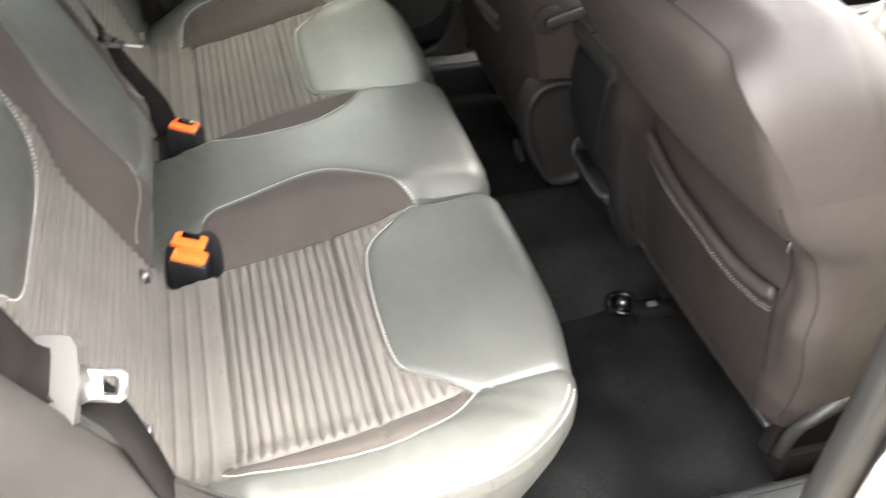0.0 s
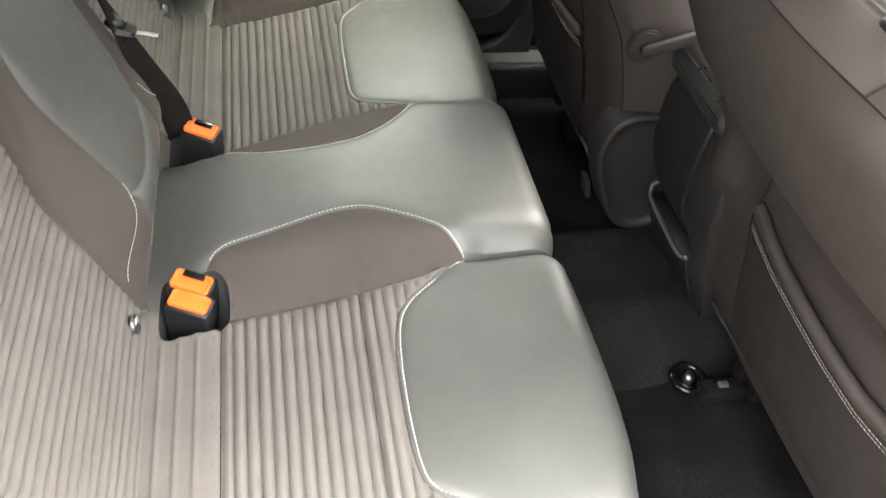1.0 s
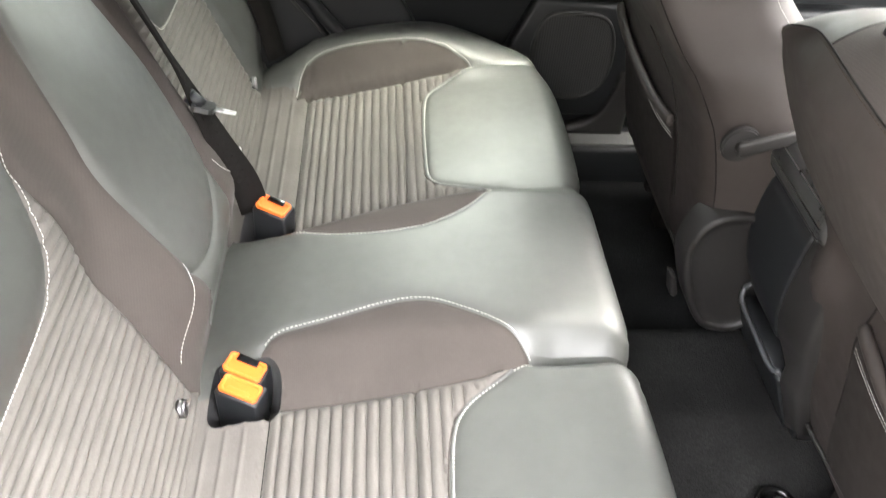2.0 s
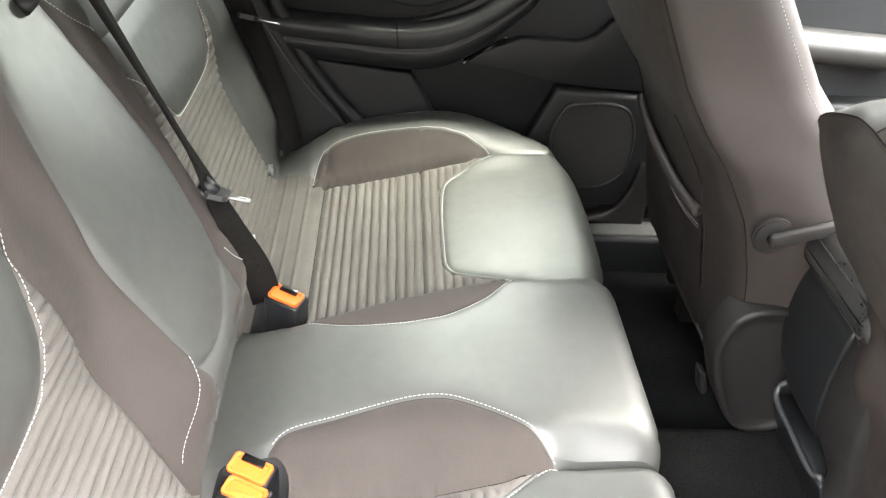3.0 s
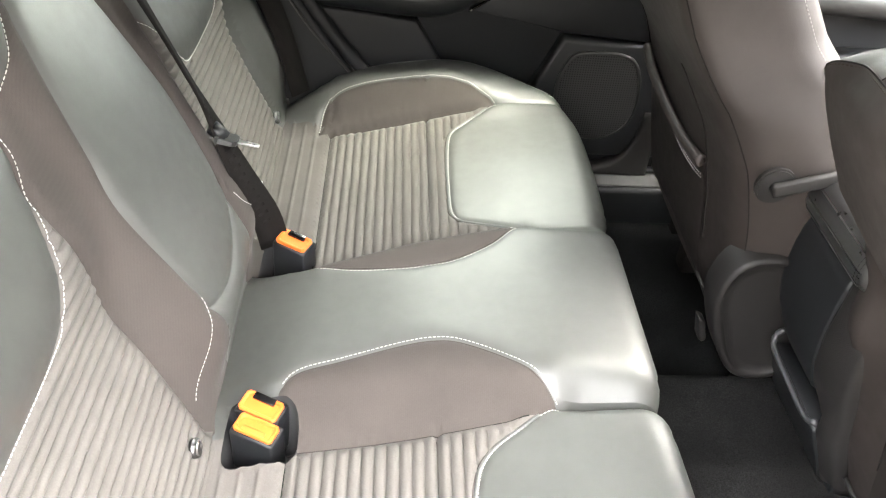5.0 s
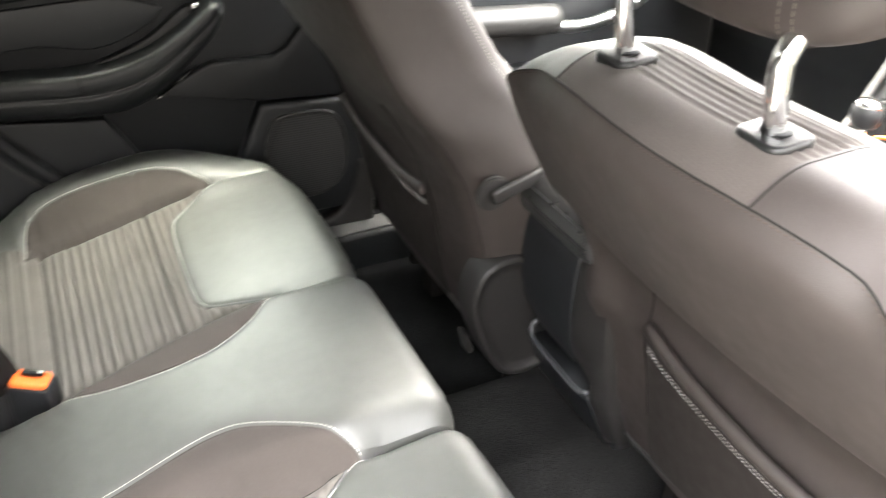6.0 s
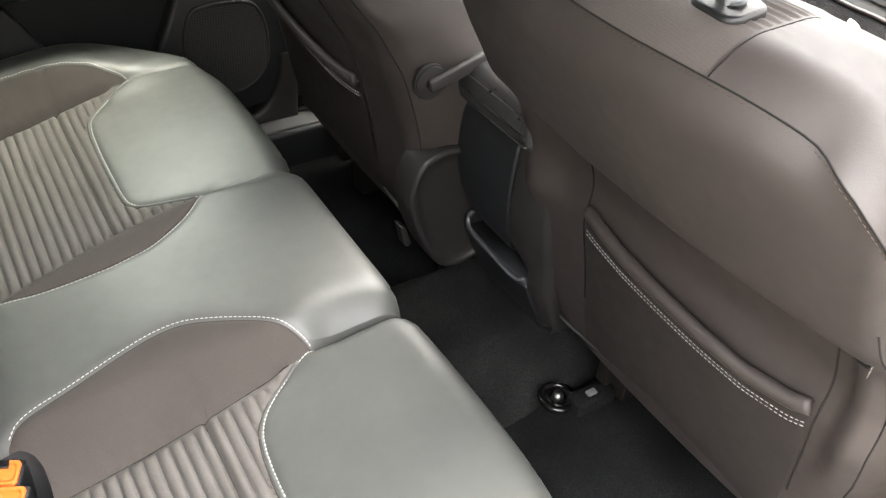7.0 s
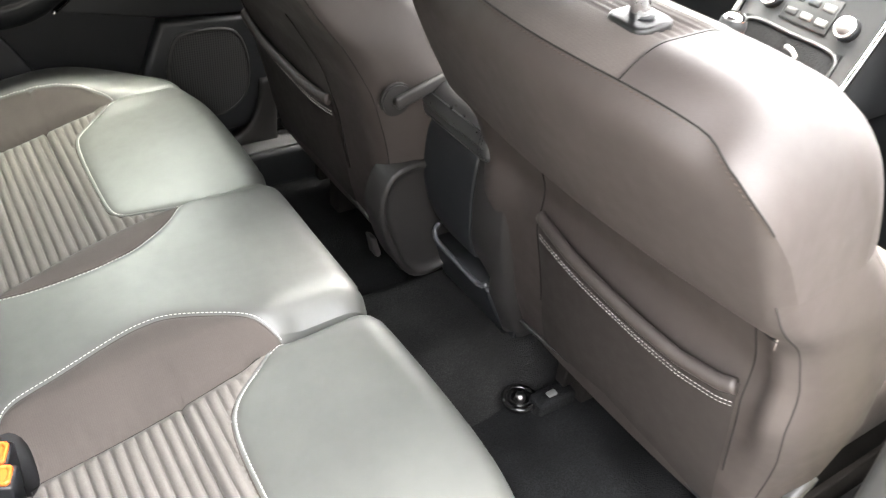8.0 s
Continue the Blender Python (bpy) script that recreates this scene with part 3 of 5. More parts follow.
def back_height(v, y, edge, seams):
    a = np.abs(y)
    n = 0.050 * np.where(y > 0, sstep(0.180, 0.128, a), sstep(0.178, 0.105, a)) * sstep(-0.02, 0.08, v)
    pad = 0.032 * sstep(0.17, 0.30, v) * sstep(0.62, 0.50, a) * np.where(y > 0, sstep(0.140, 0.205, a), 1.0)
    n = 0.5 * (n + pad + np.sqrt((n - pad) ** 2 + 0.00003))
    n = n + 0.036 * sstep(0.49, 0.575, a) * sstep(-0.02, 0.10, v)
    rib = (a > 0.15) & (a < 0.52) & (v < 0.36) & ~inside(v, a, [tuple(q) for q in B_PANEL])
    n = n + np.clip(far_from(v, a, B_PANEL) / 0.007, 0, 1) * sstep(0.0, 0.012, np.minimum(far_from(v, a, B_RIBIN), far_from(v, a, B_RIBOUT))) * np.where(rib, 0.0098 * np.abs(np.sin(math.pi * (v - STRIP_FRONT) / PITCH)) ** 0.42 - 0.0076, 0) * sstep(0.165, 0.185, a) * sstep(0.515, 0.495, a)
    n = n + 0.010 * np.sin(math.pi * np.clip(v / 0.5, 0, 1)) * sstep(0.12, 0.0, a)
    n = n - 0.006 * np.exp(-(np.minimum(far_from(v, a, B_RIBIN), far_from(v, a, B_RIBOUT)) / 0.0055) ** 2) * sstep(0.39, 0.34, v)
    for line in seams:
        d = far_from(v, y, line)
        n = n - 0.0030 * np.exp(-(d / 0.0042) ** 2) - 0.0018 * np.exp(-(d / 0.014) ** 2)
    d = np.clip(far_from(v, y, edge), 0, 0.03)
    d = np.where(v < 0.0, 0.03, d)
    n = n - (0.03 - np.sqrt(np.maximum(0, 0.0009 - (0.03 - d) ** 2)))
    return n


def back_point(v, y, n):
    return np.array(B0)[None, :] + v[:, None] * BU[None, :] + n[:, None] * BN[None, :] + y[:, None] * np.array((0, 1, 0))[None, :]


def build_backrest():
    half = smooth_line([(B_MIDTOP, 0.0), (B_MIDTOP, 0.10), (B_MIDTOP + 0.02, 0.125), (B_TOP - 0.02, 0.15), (B_TOP, 0.20), (B_TOP, 0.42), (B_TOP - 0.04, 0.50), (0.52, 0.565), (0.42, 0.600),
                        (0.30, 0.615), (0.15, 0.612), (0.05, 0.600), (-0.03, 0.590)], 0.010)
    edge = half[:-1] + [np.array((-0.03, y)) for y in np.linspace(0.59, -0.59, 90)] + [np.array((q[0], -q[1])) for q in half[::-1][1:-1]]
    loop = [tuple(q) for q in edge] + [tuple(edge[0])]
    seams, cuts = [], []
    for s in (1, -1):
        seams += [mirror_y(B_PANEL, s), mirror_y(B_CROSS[1:-1], s), mirror_y([q for q in (B_MIDFAR if s > 0 else B_MID) if q[0] < 0.52], s), mirror_y(B_BAND[1:-1], s), mirror_y(B_TOPSEAM[1:], s)]
        cuts += [mirror_y(B_RIBIN[1:], s), mirror_y(B_RIBOUT[1:], s)]
    seams.append(B_WEDGE)

    def surface(v, y, lines):
        return back_point(v, y, back_height(v, y, loop, lines))
    single = thing("seat_back_single", "dark leather single rear seat back with ribbed grey cloth", "car seat", "rear seat backs", (-0.1, -0.37, 0.285))
    double = thing("seat_back_double", "dark leather double rear seat back with padded middle section", "car seat", "rear seat backs", (-0.1, 0.2, 0.285))

    def into(name, mat, owner, label=""):
        def take(v, f):
            part(name, (v - np.array(owner.location)[None, :], f[:, ::-1]), mat, owner, label)
        return take
    patches = []
    for s, owner in ((1, double), (-1, single)):
        m = lambda q: mirror_y([tuple(w) for w in q], s)
        patches.append((m([(-0.1, 0.03), (0.8, 0.03), (0.8, 0.8), (-0.1, 0.8)]), 0.012, 0.012, into("upper_leather", LEATHER, owner)))
        patches.append((m([(-0.1, 0.06), (0.492, 0.06)] + list(B_BAND)[::-1] + list(B_RIBIN) + [(-0.1, 0.2)]), 0.008, 0.008, into("cloth_bolster", TWILL, owner, "dark brown twill cloth")))
        patches.append((m([(-0.1, 0.50), (0.398, 0.53), (0.398, 0.8), (-0.1, 0.8)]), 0.010, 0.010, into("outer_bolster", LEATHER, owner)))
        patches.append((m(list(B_RIBIN) + [(-0.1, 0.18), (-0.1, 0.50)] + list(B_RIBOUT)[::-1]), PITCH / 10, 0.010, into("ribbed_centre", RIBBED, owner, "grey cloth sewn in channels")))
        patches.append((m(list(B_PANEL)), 0.010, 0.010, into("back_panel", LEATHER, owner, "smooth dark leather panel")))
    mid = [(0.8, -0.045)] + [tuple(q) for q in mirror_y(B_MID, -1)] + [(-0.1, -0.07), (-0.1, 0.07)] + [tuple(q) for q in B_MIDFAR[::-1]] + [(0.8, 0.045)]
    patches.append((mid, 0.010, 0.010, into("middle_leather", LEATHER, double, "padded smooth leather middle section")))
    upholster([tuple(q) for q in edge], seams, patches, surface, cuts)

    def on(line, lift=0.0012):
        v, y = np.array([q[0] for q in line]), np.array([q[1] for q in line])
        return [Vector(q) for q in back_point(v, y, back_height(v, y, loop, seams) + lift)]
    for s, owner in ((1, double), (-1, single)):
        for line, shift in ((B_PANEL, (-0.001, -0.003)), ):
            p = on([(q[0] + shift[0], s * (q[1] + (shift[1] if q[1] < 0.34 else -shift[1]))) for q in line])
            v, f = stitches(p, tuple(BN))
            part("stitching", ([w - owner.location for w in v], f), STITCH, owner, "pale thread stitching")
        low = smooth_line([(0.125, 0.100), (0.100, 0.112), (0.06, 0.145), (0.035, 0.168)])
        v, f = stitches(on([(q[0], s * q[1]) for q in low]), tuple(BN))
        part("stitching", ([w - owner.location for w in v], f), STITCH, owner, "pale thread stitching")
        high = [(q[0] - 0.003, q[1] + 0.003) for q in B_BAND if q[0] < 0.5]
        v, f = stitches(on([(q[0], s * q[1]) for q in high]), tuple(BN))
        part("stitching", ([w - owner.location for w in v], f), STITCH, owner, "pale thread stitching")
    # hard back shell
    for owner, y0, y1 in ((single, -0.6, -0.13), (double, -0.12, 0.6)):
        bm = box(-0.07, -0.02, y0, y1, 0.0, 0.62, 0.01)
        m = Matrix(((BN[0], 0, BU[0], B0[0]), (0, 1, 0, 0), (BN[2], 0, BU[2], B0[2]), (0, 0, 0, 1)))
        part("back_shell", moved(moved(bm, m), Matrix.Translation(-owner.location)), CARPET, owner)
    return on


back_on = build_backrest()


# ---------------------------------------------------------------- front seats
# local x 0 is 0.70 ahead of the rear bench's joint; rear face, half width and depth by height
SEAT_Z = [0.16, 0.24, 0.35, 0.40, 0.48, 0.56, 0.65, 0.70, 0.735, 0.752, 0.760]
SEAT_X = [0.075, 0.052, 0.030, 0.018, -0.002, -0.034, -0.088, -0.116, -0.136, -0.143, -0.138]
SEAT_W = [0.240, 0.265, 0.280, 0.283, 0.285, 0.284, 0.273, 0.266, 0.240, 0.207, 0.192]
SEAT_D = [0.130, 0.165, 0.195, 0.200, 0.205, 0.205, 0.180, 0.157, 0.140, 0.128, 0.112]


TALLER = [0.0]


def seat_at(z):
    """Rear face, half width and depth at a height; a taller seat is drawn out above its shoulder blades."""
    low = z if z < 0.65 else 0.65 + (z - 0.65) * 0.116 / (0.116 + TALLER[0])
    x, w, d = [float(np.interp(low, SEAT_Z, q)) for q in (SEAT_X, SEAT_W, SEAT_D)]
    return [x - 0.45 * (z - low), w, d]


def rear_x(y, z):
    """The seat back's rear face, local."""
    x, w, d = seat_at(z)
    k = min(1, abs(y) / w)
    pad = 0.048 * float(sstep(0.36 if TALLER[0] else 0.530, 0.640 if TALLER[0] else 0.594, np.array(z - 0.04 * y)))
    hollow = (0.004 if TALLER[0] else 0.018) * float(sstep(0.40, 0.47, np.array(z)) * sstep(0.585, 0.535, np.array(z - 0.04 * y))) * max(0.0, 1 - (1.0 if TALLER[0] or y > 0 else 0.7) * k ** 4)
    waist = 0.0
    if not TALLER[0] and y > 0:
        waist = 0.026 * float(sstep(0.594, 0.530, np.array(z - 0.04 * y)) * sstep(0.28, 0.42, np.array(z)) * sstep(0.62, 0.92, np.array(k)))
    return x + 0.017 + hollow - pad * (1 - 0.45 * k * k) - 0.008 * (1 - k * k) - waist


REAR = 49


def corner_r(z):
    """Radius of the rear corners: rounder below the padding."""
    return 0.030 + 0.024 * float(sstep(0.585, 0.520, np.array(z)))


def seat_ring(z):
    """One closed ring of the seat back: rear face, corners, sides, front. Returns points and which piece each belongs to."""
    x, w, d = seat_at(z)
    rb, rf = corner_r(z), min(0.055, d * 0.42)
    out = []
    for k in range(REAR):
        y = -(w - rb) + 2 * (w - rb) * k / (REAR - 1)
        out.append((rear_x(y, z), y))
    x0 = rear_x(w - rb, z)
    for k in range(1, 6):
        a = math.pi / 2 * k / 6
        out.append((x0 + rb * (1 - math.cos(a)), w - rb + rb * math.sin(a)))
    for k in range(8):
        out.append((x0 + rb + (d - rb - rf) * k / 7, w + 0.006 * math.sin(math.pi * k / 7) * float(sstep(0.61, 0.50, np.array(z)))))
    for k in range(1, 7):
        a = math.pi / 2 * k / 6
        out.append((x0 + d - rf + rf * math.sin(a), w - rf + rf * math.cos(a)))
    n = len(out)
    for k in range(1, 10):
        y = (w - rf) * (1 - 2 * k / 10)
        out.append((x0 + d - 0.05 * math.cos(y / (w - rf) * math.pi / 2), y))
    out += [(px, -py) for px, py in out[REAR:n][::-1]]
    return [(px, py, z) for px, py in out]


def build_front_seat(sign, at, label, lever, taller=0.0):
    TALLER[0] = taller
    Z0 = 0.62 + 0.92 * taller
    rise = 0.774 + taller - Z0
    seat = thing("front_seat", label, "car seat", "front seats", at)

    def P(x, y, z):
        """A point of the seat; the door side of the lower seat is drawn in at the shoulder, more so towards its front."""
        if y < 0 and not taller:
            ahead = min(1.0, max(0.0, (x - rear_x(0.0, z) - 0.03) / 0.14))
            y *= 1 - 0.052 * float(sstep(0.38, 0.60, np.array(z))) - 0.075 * ahead * float(sstep(0.55, 0.70, np.array(z)))
        elif not taller:
            y *= 1 + 0.045 * float(sstep(0.28, 0.42, np.array(z)) * sstep(0.62, 0.52, np.array(z)))
        return Vector((x, sign * y, z))

    def flip(f):
        return [tuple(q) for q in f] if sign > 0 else [tuple(q)[::-1] for q in f]
    zs = list(np.linspace(0.16, Z0, 76))
    rings = [seat_ring(float(z)) for z in zs]
    n = len(rings[0])
    v = [P(*q) for ring in rings for q in ring]
    back, side, top, insert = [], [], [], []
    for i in range(len(rings) - 1):
        for k in range(n):
            q = (i * n + k, (i + 1) * n + k, (i + 1) * n + (k + 1) % n, i * n + (k + 1) % n)
            (back if (k < REAR + 2 or k >= n - 3) else side).append(q)
    # above: the rear face runs up to the top seam, and the top runs forward from it
    W, depth = seat_at(Z0)[1:]
    low_row = (len(rings) - 1) * n
    ends = [low_row + n - 6 + k for k in range(6)] + [low_row + k for k in range(REAR + 6)]
    cols = [rings[-1][i - low_row][1] for i in ends]
    corner = min(0.055, depth * 0.42)

    def seam_z(y):
        return Z0 + rise * max(0.0, 1 - (abs(y) / W) ** 3.5) ** 0.25

    def front(y):
        x0 = rear_x(W - 0.030, Z0)
        k = max(0.0, abs(y) - (W - corner))
        if k > 0:
            return x0 + depth - corner + math.sqrt(max(0.0, corner * corner - k * k))
        return x0 + depth - 0.05 * math.cos(y / (W - corner) * math.pi / 2)

    def rear(y, z):
        k = max(0.0, abs(y) - (W - 0.030)) / 0.030
        x = rear_x(max(-W + 0.03, min(W - 0.03, y)), z) + 0.030 * (1 - math.sqrt(max(0.0, 1 - k * k)))
        return x + 0.010 * max(0.0, (z - Z0) / rise) ** 3
    nr, nt = 9, 26
    grid = []
    for y, low in zip(cols, ends):
        z1, column = seam_z(y), [low]
        for i in range(1, nr + 1):
            z = Z0 + (z1 - Z0) * i / nr
            column.append(len(v))
            v.append(P(rear(y, z), y, z))
        grid.append(column)
    for a, b in zip(grid, grid[1:]):
        for i in range(nr):
            back.append((a[i], a[i + 1], b[i + 1], b[i]))
    base2 = len(v)

    def top_at(y, t):
        z1, e = seam_z(y), float(sstep(0.14, W, np.array(abs(y))))
        x0, x2 = rear(y, z1), front(y)
        x1 = min(x2, x0 + 0.12 + 0.02 * e)
        u = 1 - (abs(y) / W) ** 6
        k = min(1.0, t / 0.8)
        z = z1 + 0.024 * u * (1 - max(0.0, 1 - k / 0.42) ** 2)
        if -0.104 < y < 0.150 and k > 0.40:
            z += (0.0028 * abs(math.sin(math.pi * (k - 0.40) / 0.092)) - 0.0014) * min(1, (0.150 - y) / 0.01, (y + 0.104) / 0.01)
        if t <= 0.8:
            return P(x0 + (x1 - x0) * k, y, z - 0.004 * u * max(0.0, (k - 0.8) / 0.2) ** 2)
        k = (t - 0.8) / 0.2
        return P(x1 + (x2 - x1) * math.sin(k * math.pi / 2), y, z - 0.004 * u + (Z0 - z + 0.004 * u) * (1 - math.cos(k * math.pi / 2)))
    for y in cols:
        for i in range(nt * 2 + 1):
            v.append(top_at(y, i / (nt * 2)))
        v.append(P(front(y), y, Z0))
    m = nt * 2 + 2
    for c in range(len(cols) - 1):
        yc = (cols[c] + cols[c + 1]) / 2
        for i in range(m - 1):
            k = base2 + c * m + i
            (insert if -0.106 < yc < 0.152 and i < nt * 2 * 0.78 else top).append((k, k + 1, k + m + 1, k + m))

    def piece(name, faces, mat, lab):
        used = sorted({i for q in faces for i in q})
        at_ = {i: k for k, i in enumerate(used)}
        return part(name, ([v[i] for i in used], flip([[at_[i] for i in q] for q in faces])), mat, seat, lab)
    piece("back_cover", back, LEATHER_BROWN, "brown-black leather rear face")
    piece("side_bolster", side, LEATHER_BROWN, "brown-black leather side wing")
    piece("top_cover", top, LEATHER_BROWN, "brown-black leather shoulder")
    piece("top_insert", insert, TWILL, "brown-grey cloth insert with sewn lines")
    # sewn seams down both rear edges and across the top
    for idx in (REAR + 2, n - 3):
        line = [P(*r[idx]) for r in rings[6:]]
        part("seam", tube(line, 0.0010, 6), STITCH_DARK, seat)
    line = [P(rear(y, seam_z(y)) - 0.0004, y, seam_z(y) + 0.0004) for y in cols[3:-3]]
    part("seam", tube(line, 0.0009, 6), STITCH_DARK, seat)
    part("stitching", stitches([q + Vector((-0.0012, 0, -0.003)) for q in line], (-0.9, 0, 0.3), 0.0040, 0.0012, 0.0005, 0.0004), STITCH_BROWN, seat)
    for y in (-0.106, 0.152):
        part("seam", tube([top_at(y, t) - Vector((0, 0, 0.0003)) for t in np.linspace(0, 0.78, 24)], 0.0008, 6), STITCH_DARK, seat)
    for idx in (REAR + 14, n - 15):
        line = [P(*r[idx]) for r in rings[20:]]
        part("stitching", stitches(line, (0, sign * (1 if idx < 70 else -1), 0.2)), STITCH_MID if lever else STITCH_DARK, seat)
    # dart that ends the padded upper part
    for a, b in () if lever else ((-0.185, -0.262), ):
        pts = []
        for k in range(18):
            t = k / 17
            y = a + (b - a) * t
            z = 0.545 + 0.017 * t - 0.010 * math.sin(math.pi * t)
            w = seat_at(z)[1]
            rb = corner_r(z)
            q = min(1.0, max(0.0, abs(y) - (w - rb)) / rb)
            pts.append(P(rear_x(math.copysign(min(abs(y), w - rb), y), z) - 0.0022 + rb * (1 - math.sqrt(max(0.0, 1 - q * q))), y, z))
        part("seam", tube(pts, 0.0019, 6), STITCH_DARK, seat)
        part("seam_tip", tube([pts[-1] + Vector((0, 0, 0.008)), pts[-1], pts[-1] + Vector((0.002, 0, -0.012))], 0.0008, 6), THREAD, seat, "pale thread tip of the seam")
    # map pocket with a rolled lip and twin stitching
    y0, y1 = -0.205, 0.136
    lip = lambda y: float(np.interp(y, [-0.205, -0.185, -0.13, -0.07, 0.06, 0.136], [0.431, 0.423, 0.415, 0.417, 0.426, 0.438])) - (0.030 * float(sstep(-0.12, 0.136, np.array(y))) if lever else 0.0)
    low = lambda y: float(np.interp(y, [-0.25, -0.19, -0.12, -0.01, 0.09, 0.18], [0.175, 0.178, 0.196, 0.212, 0.194, 0.180]))
    pv, pf = [], []
    ny, nz = 30, 24
    for j in range(ny + 1):
        y = y0 + (y1 - y0) * j / ny
        for i in range(nz + 1):
            z = low(y) + (lip(y) - low(y)) * i / nz
            k = i / nz
            bulge = 0.004 + 0.010 * math.sin(math.pi * j / ny) ** 0.6 * (0.35 + 0.65 * k)
            pv.append(P(rear_x(y, z) - bulge, y, z))
    for j in range(ny):
        for i in range(nz):
            k = j * (nz + 1) + i
            pf.append((k, k + 1, k + nz + 2, k + nz + 1))
    pocket = part("map_pocket", (pv, flip(pf)), POCKET_SHADED, seat, "brown-black leather map pocket, darkened for the shade below the padding")
    on_pocket = lambda y, z, up=0.0: P(rear_x(y, z) - 0.004 - 0.010 * math.sin(math.pi * min(1, max(0, (y - y0) / (y1 - y0)))) ** 0.6 * (0.35 + 0.65 * (z - low(y)) / (lip(y) - low(y))) - up, y, z)
    ys = np.linspace(y0 + 0.002, y1 - 0.002, 60)
    part("rolled_lip", tube([on_pocket(y, lip(y) - 0.004, 0.002) for y in ys], 0.0075, 10, flat=1.3), LEATHER_BROWN, pocket)
    for off in (0.029, 0.0355):
        part("stitching", stitches([on_pocket(y, lip(y) - off, 0.0012) for y in ys], (-1, 0, 0.3), 0.0046, 0.0012, 0.0006 if lever else 0.00045, 0.0004), STITCH if lever else STITCH_MID, pocket, "pale twin stitching")
    # gusset seams from the pocket's ends up to the padding
    for y, top_z in ((y0 - 0.004, 0.545), (y1 + 0.006, 0.560)):
        part("seam", tube([P(rear_x(y, z) - 0.0004, y, z) for z in np.linspace(0.27, top_z, 30)], 0.0012, 6), STITCH_DARK, seat)
    # hem of the back cover
    hem = [P(rear_x(y, 0.2) + 0.012, y, low(y) - 0.012) for y in np.linspace(-0.23, 0.20, 50)]
    part("hem", tube(hem, 0.004, 6, flat=1.6), DARK, seat)
    part("hem_strip", tube([P(rear_x(y, 0.2) + 0.004, y, low(y) - 0.008) for y in np.linspace(0.08, 0.20, 16)], 0.0035, 6), TRIM, seat, "pale grey hem strip")
    # seat cushion, base and rails
    bm = box(0.07, 0.56, -0.25, 0.25, 0.19, 0.36, 0.05, 4)
    part("seat_cushion", bm, LEATHER_BROWN, seat)
    for y in (-0.215, 0.125):
        part("seat_rail", box(0.16, 0.55, y - 0.022, y + 0.022, -0.015, 0.075, 0.004), WEBBING, seat)
        part("rail_slider", box(0.12, 0.5, y - 0.012, y + 0.012, 0.075, 0.20, 0.004), WEBBING, seat)
    # recliner covers and the small brackets below them
    for side_ in ((1, ) if lever else ()):
        bm = bmesh.new()
        rim = smooth_line([(0.032, 0.270), (0.038, 0.313), (0.054, 0.338), (0.085, 0.350), (0.125, 0.347), (0.170, 0.332), (0.205, 0.29), (0.215, 0.22), (0.20, 0.15), (0.165, 0.112), (0.112, 0.112), (0.075, 0.150), (0.046, 0.215)], 0.012, True)
        mid = np.mean(rim, 0)
        ring = []
        for inset, hgt in ((0.0, -0.04), (0.0, 0.006), (0.003, 0.010), (0.009, 0.011), (0.013, 0.008), (0.016, 0.004), (0.030, 0.004)):
            row = []
            for q in rim:
                d = (mid - q) / np.linalg.norm(mid - q)
                row.append(bm.verts.new((q[0] + d[0] * inset, side_ * (0.281 + hgt), q[1] + d[1] * inset)))
            ring.append(row)
        k_ = len(rim)
        for p_, q_ in zip(ring, ring[1:]):
            for k in range(k_):
                bm.faces.new((p_[k], p_[(k + 1) % k_], q_[(k + 1) % k_], q_[k]))
        bm.faces.new(ring[-1])
        bmesh.ops.recalc_face_normals(bm, faces=bm.faces[:])
        if sign < 0:
            moved(bm, Matrix.Diagonal((1, -1, 1, 1)))
            bmesh.ops.reverse_faces(bm, faces=bm.faces[:])
        part("recliner_cover", bm, HINGE, seat, "dark brown-grey plastic hinge cover with raised rim")
        bm = prism([(0.040, 0.196), (0.052, 0.190), (0.064, 0.152), (0.058, 0.146), (0.050, 0.152)], sign * side_ * 0.240 - 0.012, sign * side_ * 0.240 + 0.012, 0.004)
        part("bracket", bm, HINGE, seat, "grey plastic bracket tip")
    if not lever:
        v2, f2 = tube(smooth_line([(0.150, -0.268, 0.272), (0.122, -0.270, 0.250), (0.106, -0.268, 0.222), (0.106, -0.258, 0.180), (0.118, -0.248, 0.110)], 0.008), lambda t: 0.012 - 0.003 * t, 12, flat=0.7)
        part("rail_cover", ([Vector(q) for q in v2], f2), TRIM, seat, "grey plastic rail cover")
    if lever:
        y = sign * 0.2905
        bm = bmesh.new()
        bmesh.ops.create_cone(bm, cap_ends=True, segments=32, radius1=0.026, radius2=0.026, depth=0.010)
        bmesh.ops.bevel(bm, geom=[e for e in bm.edges if len(e.link_faces) == 2 and e.calc_face_angle() > 0.6], offset=0.0025, segments=2, affect="EDGES")
        moved(bm, Matrix.Translation((0.048, y + sign * 0.004, 0.474)) @ Matrix.Rotation(radians(90), 4, "X"))
        boss = part("lever_boss", bm, HINGE, seat, "grey plastic recliner lever boss", smooth=False)
        bm = bmesh.new()
        bmesh.ops.create_cone(bm, cap_ends=True, segments=20, radius1=0.009, radius2=0.007, depth=0.008)
        moved(bm, Matrix.Translation((0.048, y + sign * 0.014, 0.474)) @ Matrix.Rotation(radians(90), 4, "X"))
        part("pivot_pin", bm, HINGE, boss)
        bm = box(-0.012, 0.125, -0.005, 0.005, -0.0105, 0.0105, 0.0045, 3)
